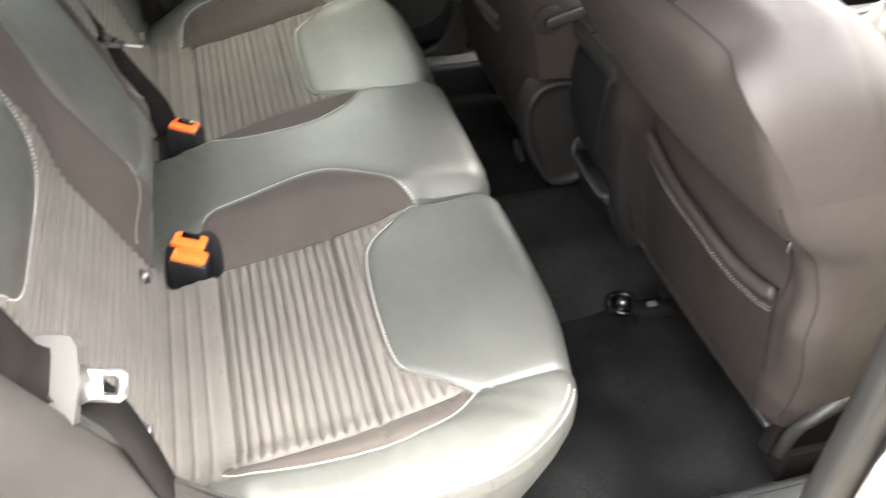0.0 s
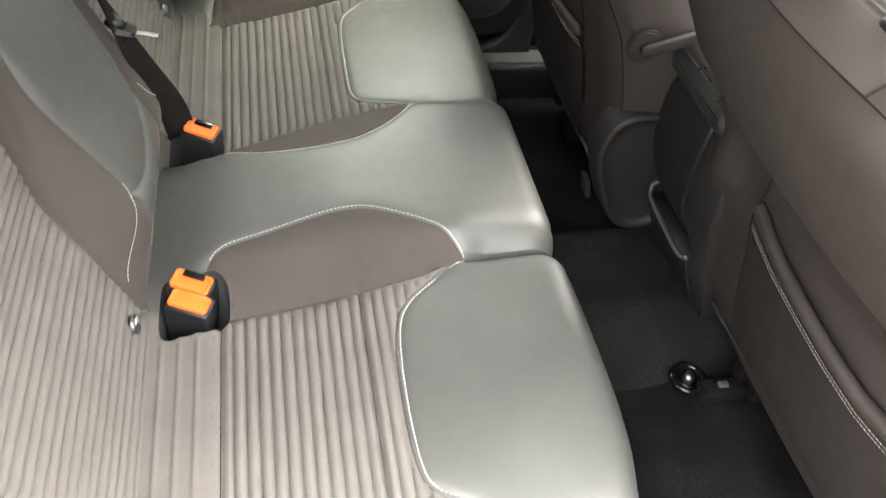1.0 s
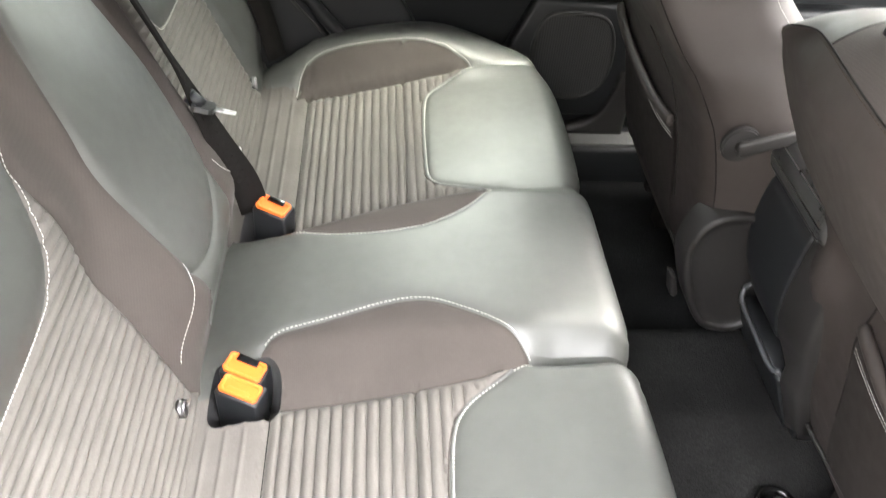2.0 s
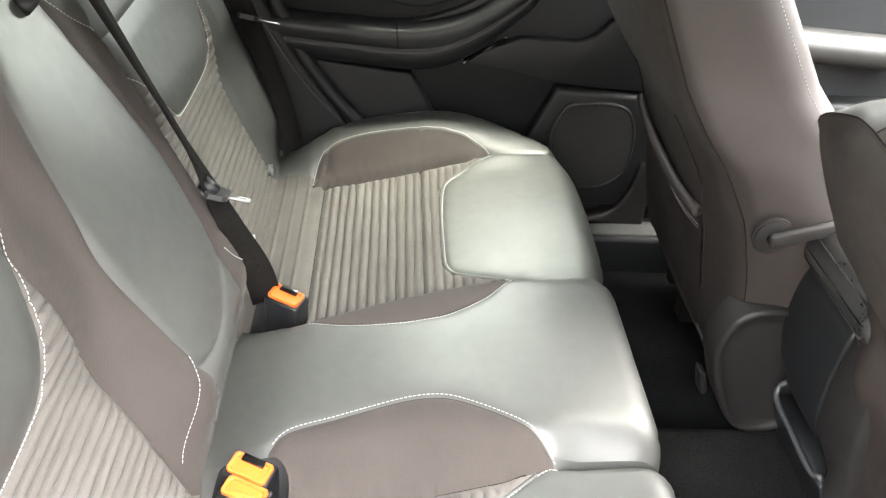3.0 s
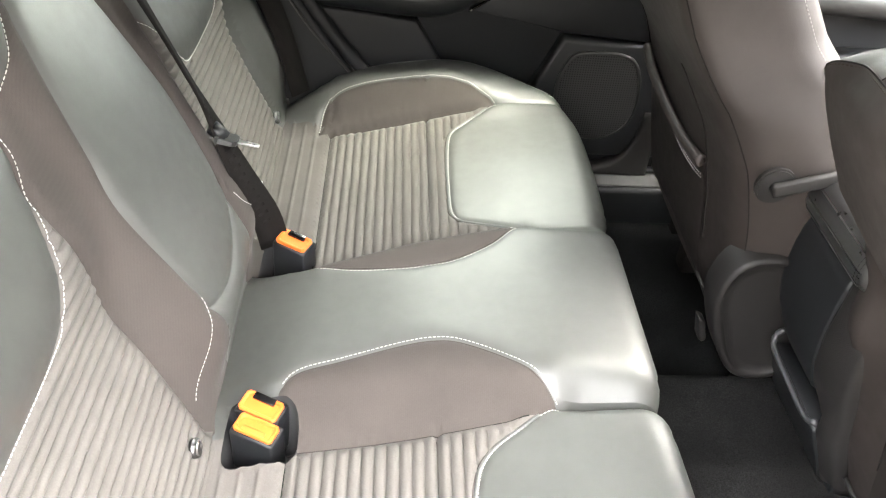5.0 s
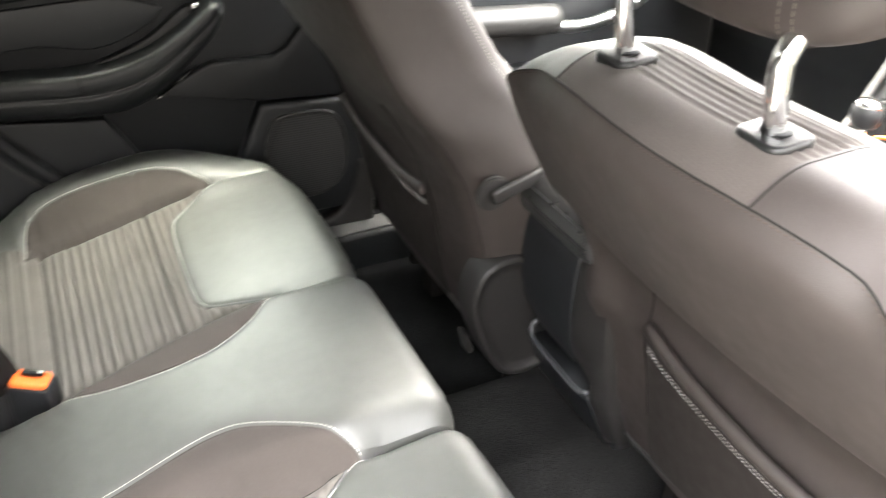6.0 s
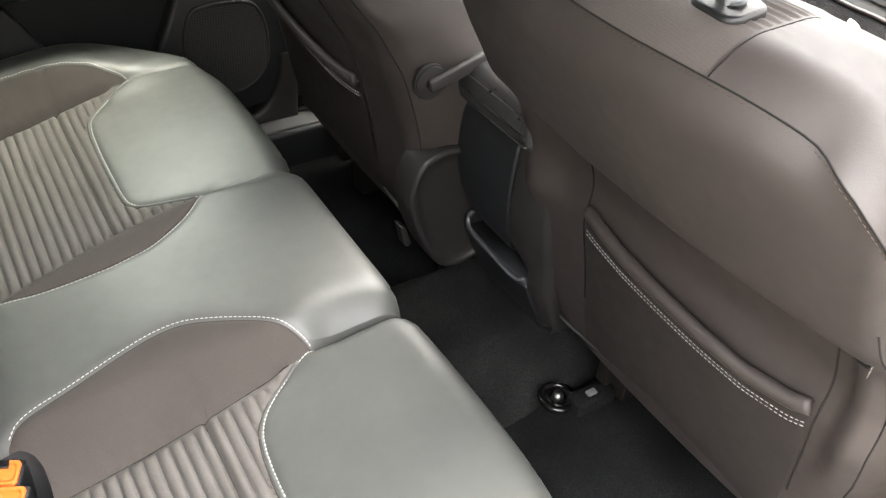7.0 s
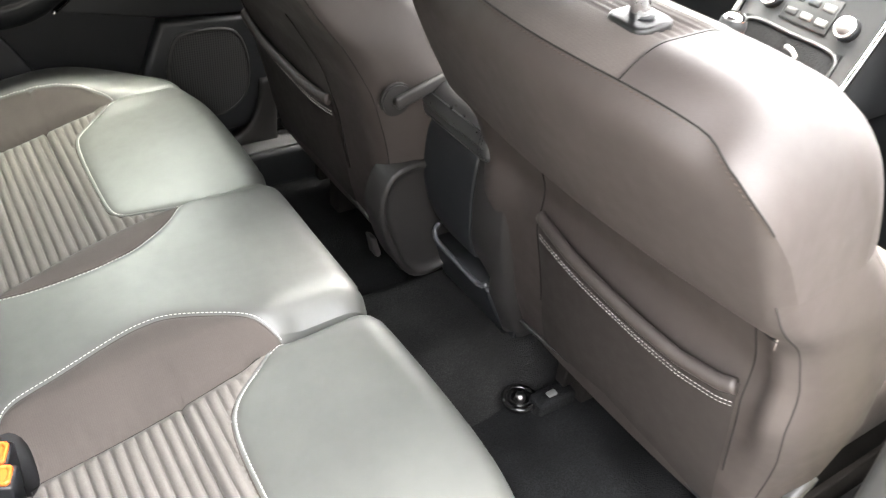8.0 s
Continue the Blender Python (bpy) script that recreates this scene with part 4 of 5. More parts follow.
        moved(bm, Matrix.Translation((0.052, y + sign * 0.016, 0.476)) @ Matrix.Rotation(radians(-17), 4, "Y"))
        part("lever_arm", bm, HINGE, boss, "grey plastic lever arm")
    return seat


near_seat = build_front_seat(1, (0.70, -0.350, 0.0), "brown-black leather front seat, map pocket and raised headrest", False)
far_seat = build_front_seat(-1, (0.60, 0.350, 0.022), "brown-black leather front seat, map pocket and grey lever", True, 0.24)


def build_headrest(at, y_posts, label):
    rest = thing("headrest", label, "headrest", "headrests", at)
    for y in y_posts:
        bm = box(-0.0215, 0.0215, y - 0.0235, y + 0.0235, -0.004, 0.013, 0.0)
        ends = [e for e in bm.edges if abs((e.verts[0].co - e.verts[1].co).z) > 0.01]
        bmesh.ops.bevel(bm, geom=ends, offset=0.012, segments=4, profile=0.5, affect="EDGES")
        rim = [e for e in bm.edges if min(w.co.z for w in e.verts) > 0.0125]
        bmesh.ops.bevel(bm, geom=rim, offset=0.004, segments=3, profile=0.5, affect="EDGES")
        guide = part("post_guide", moved(bm, Matrix.Rotation(radians(-6), 4, "Y")), GUIDE, rest, "black plastic post guide")
        part("collar", tube([(0, y, 0.012), (0, y, 0.0155)], 0.0115, 20), DARK, guide)
        pts = smooth_line([(0.0, y, 0.0), (-0.006, y, 0.025), (-0.012, y, 0.052), (-0.010, y, 0.076), (0.014, y, 0.104), (0.045, y, 0.135)], 0.006)
        part("steel_post", tube(pts, 0.0088, 20), CHROME, rest, "bright chrome headrest post")
    # padded block with a welted end panel
    yc, hw = sum(y_posts) / 2, 0.145
    v, f = [], []
    rows, sides = 26, 40
    for i in range(rows + 1):
        t = -1 + 2 * i / rows
        y = yc + hw * t
        sc = max(0.02, (1 - abs(t) ** 5)) ** 0.42
        for k in range(sides):
            a = 2 * math.pi * k / sides
            c, s_ = math.cos(a), math.sin(a)
            x = 0.055 * sc * math.copysign(abs(c) ** 0.6, c)
            z = 0.085 * (0.25 + 0.75 * sc) * math.copysign(abs(s_) ** 0.55, s_) - 0.010 * (1 - t * t) * (s_ < 0) * abs(s_)
            v.append(Vector((0.042 + x + 0.2 * z, y, 0.163 + z)))
    for i in range(rows):
        for k in range(sides):
            f.append((i * sides + k, i * sides + (k + 1) % sides, (i + 1) * sides + (k + 1) % sides, (i + 1) * sides + k))
    f += [tuple(range(sides))[::-1], tuple(rows * sides + k for k in range(sides))]
    pad = part("headrest_pad", (v, f), LEATHER_BROWN, rest, "brown-black leather headrest pad")
    for i in (5, 6, rows - 6, rows - 5):
        loop_ = [v[i * sides + k] for k in range(sides)]
        c = sum(loop_, Vector()) / sides
        big = [c + (q - c) * 1.012 for q in loop_] + [c + (loop_[0] - c) * 1.012]
        part("stitching", stitches(big, lambda p, c=c: (p - c).normalized()), THREAD, pad)
    return rest


build_headrest((0.597, 0.0, 0.790), (-0.410, -0.235), "brown-black leather headrest raised on two chrome posts")

# middle headrest of the rear bench and its release button
mid_rest = thing("headrest", "dark leather low middle headrest with double stitched edge", "headrest", "headrests", (-0.185, 0.0, 0.80))
R20 = Matrix.Rotation(radians(-20), 4, "Y")
bm = box(-0.065, 0.050, -0.105, 0.105, 0.0, 0.16, 0.018, 4)
pad = part("headrest_pad", moved(bm, R20), LEATHER_BROWN, mid_rest, "dark leather pad")
for inset in (0.013, 0.021):
    a, b, z0 = -0.105 + inset, 0.105 - inset, inset
    ring = [(a, 0.16), (a, z0 + 0.02), (a + 0.006, z0 + 0.006), (a + 0.02, z0), (b - 0.02, z0), (b - 0.006, z0 + 0.006), (b, z0 + 0.02), (b, 0.16)]
    line = [R20 @ Vector((0.0505, q[0], q[1])) for q in smooth_line(ring, 0.005)]
    part("stitching", stitches(line, (0.94, 0, 0.34)), THREAD, pad, "brown twin stitching")
    part("welt", tube([q - R20.to_3x3() @ Vector((0.001, 0, 0)) for q in line], 0.0007, 6), STITCH_DARK, pad)
rel = thing("release_button", "black plastic seat back release button", "button", "", (-0.185, 0.04, 0.755))
part("button_body", tube([(0, -0.022, 0), (0.004, 0.012, 0.006)], lambda t: 0.0115, 16, flat=0.8), BLACK, rel)
part("button_cap", tube([(0.004, 0.012, 0.006), (0.005, 0.020, 0.007)], 0.009, 16, flat=0.8), DARK, rel)


# ---------------------------------------------------------------- belts and buckles
def ribbon(pts, across, width, thick=0.0012):
    """A flat strap along 3D points; across gives its width's way at each point."""
    v, f = [], []
    for i, p in enumerate(pts):
        p = Vector(p)
        d = Vector(pts[min(i + 1, len(pts) - 1)]) - Vector(pts[max(i - 1, 0)])
        a = Vector(across(i / (len(pts) - 1)))
        a = (a - d.normalized() * a.dot(d.normalized())).normalized() * width / 2
        n = d.cross(a).normalized() * thick / 2
        v += [p - a - n, p + a - n, p + a + n, p - a + n]
    for i in range(len(pts) - 1):
        for k in range(4):
            f.append((4 * i + k, 4 * i + (k + 1) % 4, 4 * i + 4 + (k + 1) % 4, 4 * i + 4 + k))
    f += [(3, 2, 1, 0), tuple(len(pts) * 4 - 4 + k for k in range(4))]
    return v, f


def tongue(parent, m, grip_material):
    """A latch plate: grey moulded grip with a slot for the strap, and a steel tongue with a window. Local x runs out of the grip."""
    bm = bmesh.new()
    outer = [(-0.012, -0.034), (0.010, -0.034), (0.016, -0.026), (0.018, 0.0), (0.016, 0.026), (0.010, 0.034), (-0.012, 0.034), (-0.018, 0.028), (-0.018, -0.028)]
    inner = [(-0.011, -0.026), (-0.003, -0.026), (-0.002, -0.02), (-0.002, 0.0), (-0.002, 0.02), (-0.003, 0.026), (-0.011, 0.026), (-0.012, 0.02), (-0.012, -0.02)]
    lay = [[bm.verts.new((x, y, z)) for x, y in q] for q in (outer, inner) for z in (-0.004, 0.004)]
    n = len(outer)
    for k in range(n):
        j = (k + 1) % n
        bm.faces.new((lay[0][k], lay[0][j], lay[1][j], lay[1][k]))
        bm.faces.new((lay[2][j], lay[2][k], lay[3][k], lay[3][j]))
        bm.faces.new((lay[1][k], lay[1][j], lay[3][j], lay[3][k]))
        bm.faces.new((lay[0][j], lay[0][k], lay[2][k], lay[2][j]))
    grip = part("grip", moved(bm, m), grip_material, parent, "moulded plastic latch grip", smooth=False)
    bm = bmesh.new()
    o = [(0.014, -0.016), (0.024, -0.0115), (0.046, -0.0115), (0.050, -0.008), (0.050, 0.008), (0.046, 0.0115), (0.024, 0.0115), (0.014, 0.016)]
    w = [(0.033, -0.005), (0.035, -0.0055), (0.041, -0.0055), (0.043, -0.004), (0.043, 0.004), (0.041, 0.0055), (0.035, 0.0055), (0.033, 0.005)]
    lay = [[bm.verts.new((x, y, z)) for x, y in q] for q in (o, w) for z in (-0.0011, 0.0011)]
    n = len(o)
    for k in range(n):
        j = (k + 1) % n
        bm.faces.new((lay[0][k], lay[0][j], lay[1][j], lay[1][k]))
        bm.faces.new((lay[2][j], lay[2][k], lay[3][k], lay[3][j]))
        bm.faces.new((lay[1][k], lay[1][j], lay[3][j], lay[3][k]))
        bm.faces.new((lay[0][j], lay[0][k], lay[2][k], lay[2][j]))
    part("steel_tongue", moved(bm, m), STEEL, grip, "bright steel tongue")


def frame_at(p, ex, ey):
    ex, ey = Vector(ex).normalized(), Vector(ey)
    ey = (ey - ex * ex.dot(ey)).normalized()
    ez = ex.cross(ey)
    m = Matrix.Identity(4)
    for k, q in enumerate((ex, ey, ez, Vector(p))):
        m[0][k], m[1][k], m[2][k] = q
    return m


def strap(rows, thick=0.0013):
    """A flat strap through pairs of edge points, doubled to its thickness."""
    v, f = [], []
    for i, (p, q) in enumerate(rows):
        p, q = Vector(p), Vector(q)
        along = Vector(rows[min(i + 1, len(rows) - 1)][0]) - Vector(rows[max(i - 1, 0)][0])
        n = along.cross(q - p).normalized() * thick / 2
        v += [p - n, q - n, q + n, p + n]
    for i in range(len(rows) - 1):
        for k in range(4):
            f.append((4 * i + k, 4 * i + (k + 1) % 4, 4 * i + 4 + (k + 1) % 4, 4 * i + 4 + k))
    return v, f + [(3, 2, 1, 0), tuple(len(rows) * 4 - 4 + k for k in range(4))]


belt = thing("seat_belt", "black webbing seat belt with grey latch, hanging unfastened", "seat belt", "rear seat belts", (0, -0.62, 0.5))
o = belt.location
LATCH = frame_at(Vector((-0.064, -0.623, 0.568)), (0.965, -0.31, 0.05), (0.177, 0.675, 0.719)) @ Matrix.Scale(1.2, 4)
rows = []
upper = smooth_line([(-0.170, -0.605, 0.860), (-0.125, -0.615, 0.745), (-0.094, -0.622, 0.672)], 0.02)
lift = LATCH.to_3x3() @ Vector((0, 0, 0.0055))
for p in upper:
    side = Vector((0.1, -0.95, -0.25)).normalized() * 0.0235
    rows.append((Vector(p) + lift - side - o, Vector(p) + lift + side - o))
rows.append((LATCH @ Vector((-0.012, 0.028, 0.0052)) - o, LATCH @ Vector((-0.032, -0.020, 0.0052)) - o))
rows.append((LATCH @ Vector((-0.0035, 0.025, 0.0048)) - o, LATCH @ Vector((-0.0035, -0.025, 0.0048)) - o))
rows.append((LATCH @ Vector((-0.0030, 0.025, -0.004)) - o, LATCH @ Vector((-0.0030, -0.025, -0.004)) - o))
part("webbing", strap(rows), WEBBING, belt, "black woven webbing")
lower = smooth_line([LATCH @ Vector((-0.006, 0.004, -0.006)), (-0.030, -0.622, 0.523), (0.008, -0.668, 0.437), (0.020, -0.690, 0.350)], 0.02)
part("webbing", ribbon([Vector(p) - o for p in lower], lambda t: (0.1, -0.95, -0.25), 0.047), WEBBING, belt, "black woven webbing")
tongue(belt, Matrix.Translation(-o) @ LATCH, CLEAR_PLASTIC)

belt = thing("seat_belt", "black webbing seat belt beside the far door, latch hanging", "seat belt", "rear seat belts", (0, 0.62, 0.5))
o = belt.location
path = smooth_line([(-0.175, 0.600, 0.860), (-0.115, 0.596, 0.650), (-0.078, 0.590, 0.548), (-0.030, 0.585, 0.410), (-0.002, 0.560, 0.315)], 0.02)
part("webbing", ribbon([Vector(p) - o for p in path], lambda t: (0.55, 0.70, -0.2), 0.047), WEBBING, belt, "black woven webbing")
tongue(belt, frame_at(Vector((-0.070, 0.580, 0.545)) - o, (0.97, 0.0, -0.18), (0.05, 0.90, -0.38)), BLACK)

belt = thing("seat_belt", "black webbing middle seat belt, twisted, running down to its buckle", "seat belt", "rear seat belts", (-0.1, 0.14, 0.5))
o = belt.location
path = smooth_line([(-0.205, 0.150, 0.815), (-0.172, 0.140, 0.757), (-0.130, 0.140, 0.662), (-0.080, 0.140, 0.545), (-0.052, 0.138, 0.470), (-0.030, 0.135, 0.415), (-0.005, 0.130, 0.360), (0.006, 0.128, 0.310)], 0.012)
part("webbing", ribbon([Vector(p) - o for p in path], lambda t: (0.05 - 0.15 * float(sstep(0.1, 0.45, np.array(t))) + 0.9 * max(0, t - 0.55) * 2.9, 0.88 - 1.2 * max(0, t - 0.62), -0.33 - 0.08 * float(sstep(0.1, 0.45, np.array(t))) + 1.3 * max(0, t - 0.62)), 0.042), WEBBING, belt, "black woven webbing")
tongue(belt, frame_at(Vector((-0.047, 0.136, 0.478)) - o, (0.96, 0.0, -0.22), (0.10, 0.80, -0.35)) @ Matrix.Scale(0.82, 4), TRIM)
part("belt_stop", tube([(0.035, -0.004, -0.005), (0.050, -0.004, -0.02)], 0.010, 10), BLACK, belt)


def buckle(corner, ex, ey, label, slot_behind=True):
    """A belt buckle: black housing standing in its pocket, orange press button with a slot behind it."""
    b = thing("belt_buckle", label, "belt buckle", "belt buckles", corner)
    ex, ey = Vector(ex), Vector(ey)
    m = frame_at((0, 0, 0), ex, ey)
    w, d = ex.length, ey.length
    bm = box(-0.003, w + 0.003, -0.0035, d + 0.0035, -0.085, -0.0015, 0.003)
    body = part("housing", moved(bm, m), BLACK, b, "black plastic housing")
    # press button: a raised orange rim round a sunk floor, with the tongue slot along one edge
    bm = bmesh.new()
    rows = []
    for inset, hgt in ((0.0, -0.004), (0.0, 0.0026), (0.0008, 0.0036), (0.0026, 0.0036), (0.0036, 0.0026), (0.0042, 0.0006)):
        rows.append([bm.verts.new((x, y, hgt)) for x, y in ((inset, inset + 0.003), (inset + 0.003, inset), (w - inset - 0.003, inset), (w - inset, inset + 0.003), (w - inset, d - inset - 0.003), (w - inset - 0.003, d - inset), (inset + 0.003, d - inset), (inset, d - inset - 0.003))])
    for p, q in zip(rows, rows[1:]):
        for k in range(8):
            bm.faces.new((p[k], p[(k + 1) % 8], q[(k + 1) % 8], q[k]))
    bm.faces.new(rows[-1])
    part("press_button", moved(bm, m), ORANGE, body, "orange press button", smooth=False)
    y0, y1 = (d * 0.66, d + 0.0004) if slot_behind else (d * 0.10, d * 0.40)
    bm = box(w * 0.20, w * 0.78, y0, y1, 0.0, 0.0042 if slot_behind else 0.0034, 0.0012)
    part("slot", moved(bm, m), GLOSS if slot_behind else ORANGE, body, "dark tongue slot" if slot_behind else "raised orange thumb pad")
    return b


buckle((-0.002, -0.162, 0.306), (0.044, -0.019, -0.004), (0.0, 0.026, 0.004), "black belt buckle with orange button in the seat joint")
buckle((-0.004, -0.188, 0.301), (0.045, -0.019, -0.004), (0.0, 0.023, 0.003), "black belt buckle with orange button beside its twin", False)
buckle((0.007, 0.120, 0.325), (0.041, -0.020, -0.004), (0.0, 0.026, 0.003), "single black belt buckle with orange button")


def isofix(at, label):
    b = thing("anchor_tag", label, "tag", "child seat anchors", at)
    part("tag_disc", tube([(-0.002, 0, 0), (0.003, 0, 0.0015)], 0.0112, 20), DULL_STEEL, b, "grey round tag")
    part("tag_ring", tube([(0.004 + 0.0 * k, 0.0075 * math.cos(k * math.pi / 8), 0.0095 * math.sin(k * math.pi / 8) + 0.002) for k in range(16)], 0.0012, 6, True), STEEL, b)


for yy in (-0.218, -0.490, 0.275, 0.490):
    q = back_on([(0.018, yy)], 0.002)[0]
    isofix(q, "small grey round anchor tag at the foot of the seat back")

# ---------------------------------------------------------------- floor, tunnel, sills
fv, ff = [], []
xs, ys = np.linspace(-0.35, 2.1, 70), np.linspace(-0.69, 0.69, 80)
for x in xs:
    for y in ys:
        z = 0.105 * float(sstep(0.175, 0.085, np.array(abs(y + 0.005)))) + 0.035 * float(sstep(0.60, 0.66, np.array(abs(y)))) + 0.006 * noise.noise(Vector((x * 5, y * 5, 0)))
        z += 0.03 * float(sstep(-0.12, -0.22, np.array(y)) * sstep(0.70, 0.78, np.array(x)) * sstep(-0.60, -0.45, np.array(y)))
        fv.append((x, y, z))
tf = []
for i in range(len(xs) - 1):
    for j in range(len(ys) - 1):
        k = i * len(ys) + j
        (tf if -0.185 < ys[j] < 0.14 else ff).append((k, k + len(ys), k + len(ys) + 1, k + 1))


def sheet(faces):
    used = sorted({i for q in faces for i in q})
    at = {i: k for k, i in enumerate(used)}
    return [fv[i] for i in used], [[at[i] for i in q] for q in faces]


floor = tagged(part("floor", sheet(ff), CARPET), "black carpeted car floor of the footwells, dusty", "floor", kind="structure")
tagged(part("floor_tunnel", sheet(tf), CARPET_WORN), "dusty dark grey carpet over the raised floor tunnel", "floor", kind="structure")
tagged(part("underfloor", box(-0.36, 2.1, -0.70, 0.70, -0.06, -0.02, 0), BLACK), "black underside of the cabin", "floor", kind="structure")

bolt = thing("seat_rail_bolt", "bright steel seat rail bolt in black plastic cup", "bolt", "", (0.766, -0.197, 0.040))
part("cup", tube([(0.026 * math.cos(a), 0.026 * math.sin(a), 0.0) for a in np.linspace(0, 2 * math.pi, 28, endpoint=False)], 0.006, 8, True), GLOSS, bolt)
part("cup_floor", tube([(0, 0, -0.010), (0, 0, -0.002)], 0.026, 24), GLOSS, bolt)
part("bolt_head", tube([(0, 0, -0.004), (0, 0, 0.010)], lambda t: 0.0105 - 0.002 * t, 6), DULL_STEEL, bolt, "dull steel hexagon head")
part("washer", tube([(0.0165 * math.cos(a), 0.0165 * math.sin(a), 0.0) for a in np.linspace(0, 2 * math.pi, 28, endpoint=False)], 0.0022, 6, True), GLOSS, bolt)
cover = thing("rail_end_cover", "black plastic seat rail end cover with pale tip", "cover", "", (0.805, -0.222, 0.05))
part("cover_body", box(-0.03, 0.05, -0.018, 0.018, -0.03, 0.004, 0.008), CARPET, cover)
part("tip", box(-0.004, 0.014, -0.008, 0.004, 0.002, 0.009, 0.003), SCUFF, cover, "pale grey tip")


def sill(s, label):
    t = thing("door_sill", label, "sill", "door sills", (0.7, s * 0.66, 0.05))
    part("sill_body", box(-0.6, 1.2, -0.045, 0.035, -0.05, 0.045, 0.012, 3), DARK, t)
    part("scuff_plate", box(-0.13, 1.1, -0.035, 0.018, 0.043, 0.050, 0.003), SCUFF if s > 0 else DARK, t, "plastic scuff plate")
    part("seal", tube([(-0.6, 0.026 * s, 0.05), (1.2, 0.026 * s, 0.05)], 0.009, 10), BLACK, t, "black rubber door seal")
    return t


far_sill = sill(1, "grey plastic door sill with black rubber seal")
sill(-1, "grey plastic door sill of the open doorway")

# ---------------------------------------------------------------- centre console
console = thing("centre_console", "dark grey plastic centre console with padded armrest lid", "console", "", (0.72, 0.0, 0.1))
o = console.location


def offset(bm, parent):
    return moved(bm, Matrix.Translation(-parent.location))


def loft(rings):
    """Skin over equal rows of points, closed round each row and capped."""
    n = len(rings[0])
    v = [Vector(q) - console.location for r in rings for q in r]
    f = []
    for i in range(len(rings) - 1):
        for k in range(n):
            f.append((i * n + k, i * n + (k + 1) % n, (i + 1) * n + (k + 1) % n, (i + 1) * n + k))
    return v, f + [tuple(range(n))[::-1], tuple((len(rings) - 1) * n + k for k in range(n))]


def rounded(x, yl, yr, r, z, xf, rr=0.004):
    """A level outline: soft corner of radius r at yl, tight one at yr, running forward to xf."""
    out = [(xf, yl, z)]
    out += [(x + r - r * math.sin(a), yl - r + r * math.cos(a), z) for a in np.linspace(0, math.pi / 2, 8)]
    out += [(x + rr - rr * math.cos(a), yr + rr - rr * math.sin(a), z) for a in np.linspace(0, math.pi / 2, 5)]
    return out + [(xf, yr, z)]


# bulging rear panel, its corner facet, the open pocket below and the foot
BACK_Z = [0.252, 0.256, 0.264, 0.280, 0.305, 0.335, 0.365, 0.400, 0.430, 0.452]
BACK_XL = [(0.744, 0.020), (0.738, 0.030), (0.733, 0.042), (0.7265, 0.060), (0.720, 0.076), (0.716, 0.085), (0.7135, 0.089), (0.712, 0.087), (0.712, 0.080), (0.714, 0.070)]
part("rear_panel", loft([rounded(x, yl, -0.066 - 0.05 * max(0.0, z - 0.35), 0.026, z, 0.80) for z, (x, yl) in zip(BACK_Z, BACK_XL)]), DARK, console, "bulging dark grained plastic rear panel")
corner = []
for z in np.linspace(0.112, 0.452, 24):
    x = float(np.interp(z, [0.112, 0.215, 0.252, 0.305, 0.365, 0.452], [0.783, 0.742, 0.738, 0.721, 0.7145, 0.715]))
    yc = float(np.interp(z, [0.112, 0.20, 0.212, 0.256, 0.264, 0.300, 0.452], [-0.090, -0.098, -0.103, -0.103, -0.066, -0.065, -0.070]))
    corner.append([(0.86, yc, z), (x + 0.004, yc, z), (x + 0.001, yc - 0.002, z), (x, yc - 0.006, z), (x + 0.010, -0.128, z), (x + 0.014, -0.133, z), (x + 0.022, -0.136, z), (0.86, -0.136, z)])
part("side_wing", loft(corner), HINGE, console, "dark plastic corner panel")
part("lower_panel", loft([rounded(x, yl, -0.106, 0.016, z, 0.86) for z, x, yl in ((0.100, 0.790, 0.092), (0.112, 0.783, 0.090), (0.150, 0.766, 0.080), (0.185, 0.750, 0.068), (0.208, 0.7405, 0.060), (0.214, 0.7405, 0.058))]), DARK, console, "dark plastic lower panel")
part("console_body", offset(prism([(0.788, 0.452), (0.788, 0.110), (1.35, 0.09), (1.35, 0.44), (1.0, 0.45)], -0.132, 0.066, 0.004), console), DARK, console, "dark grey grained plastic body")
part("armrest_lid", offset(prism([(0.706, 0.456), (0.698, 0.470), (0.697, 0.492), (0.706, 0.512), (0.730, 0.523), (0.80, 0.527), (1.02, 0.515), (1.04, 0.470), (0.74, 0.450)], -0.106, 0.068, 0.012), console), LID_LEATHER, console, "padded black leather armrest lid")
for y in (-0.090, -0.096):
    part("lid_stitching", stitches([Vector(q) - o for q in smooth_line([(0.704, y, 0.456), (0.6955, y, 0.480), (0.704, y, 0.5125), (0.730, y, 0.5245), (0.80, y, 0.5285)], 0.004)], (-0.6, 0, 0.8)), STITCH_DARK, console)
rim_line = smooth_line([(0.748, 0.052, 0.246), (0.742, 0.056, 0.234), (0.738, 0.050, 0.222), (0.737, 0.030, 0.2165), (0.737, -0.02, 0.2145), (0.737, -0.070, 0.213), (0.738, -0.090, 0.2165), (0.740, -0.101, 0.226)], 0.006)
part("pocket_rim", tube([Vector(p) - o for p in rim_line], 0.0045, 8), RIM_HIGHLIGHT, console, "satin pocket rim, paled for the highlight along its edge")

# ---------------------------------------------------------------- far rear door
door = thing("door_1", "black plastic rear door with armrest and speaker, closed", "door", "doors", (0.35, 0.70, 0.1), "structure")


def D(bm):
    if isinstance(bm, tuple):
        return [Vector(p) - door.location for p in bm[0]], bm[1]
    return moved(bm, Matrix.Translation(-door.location))


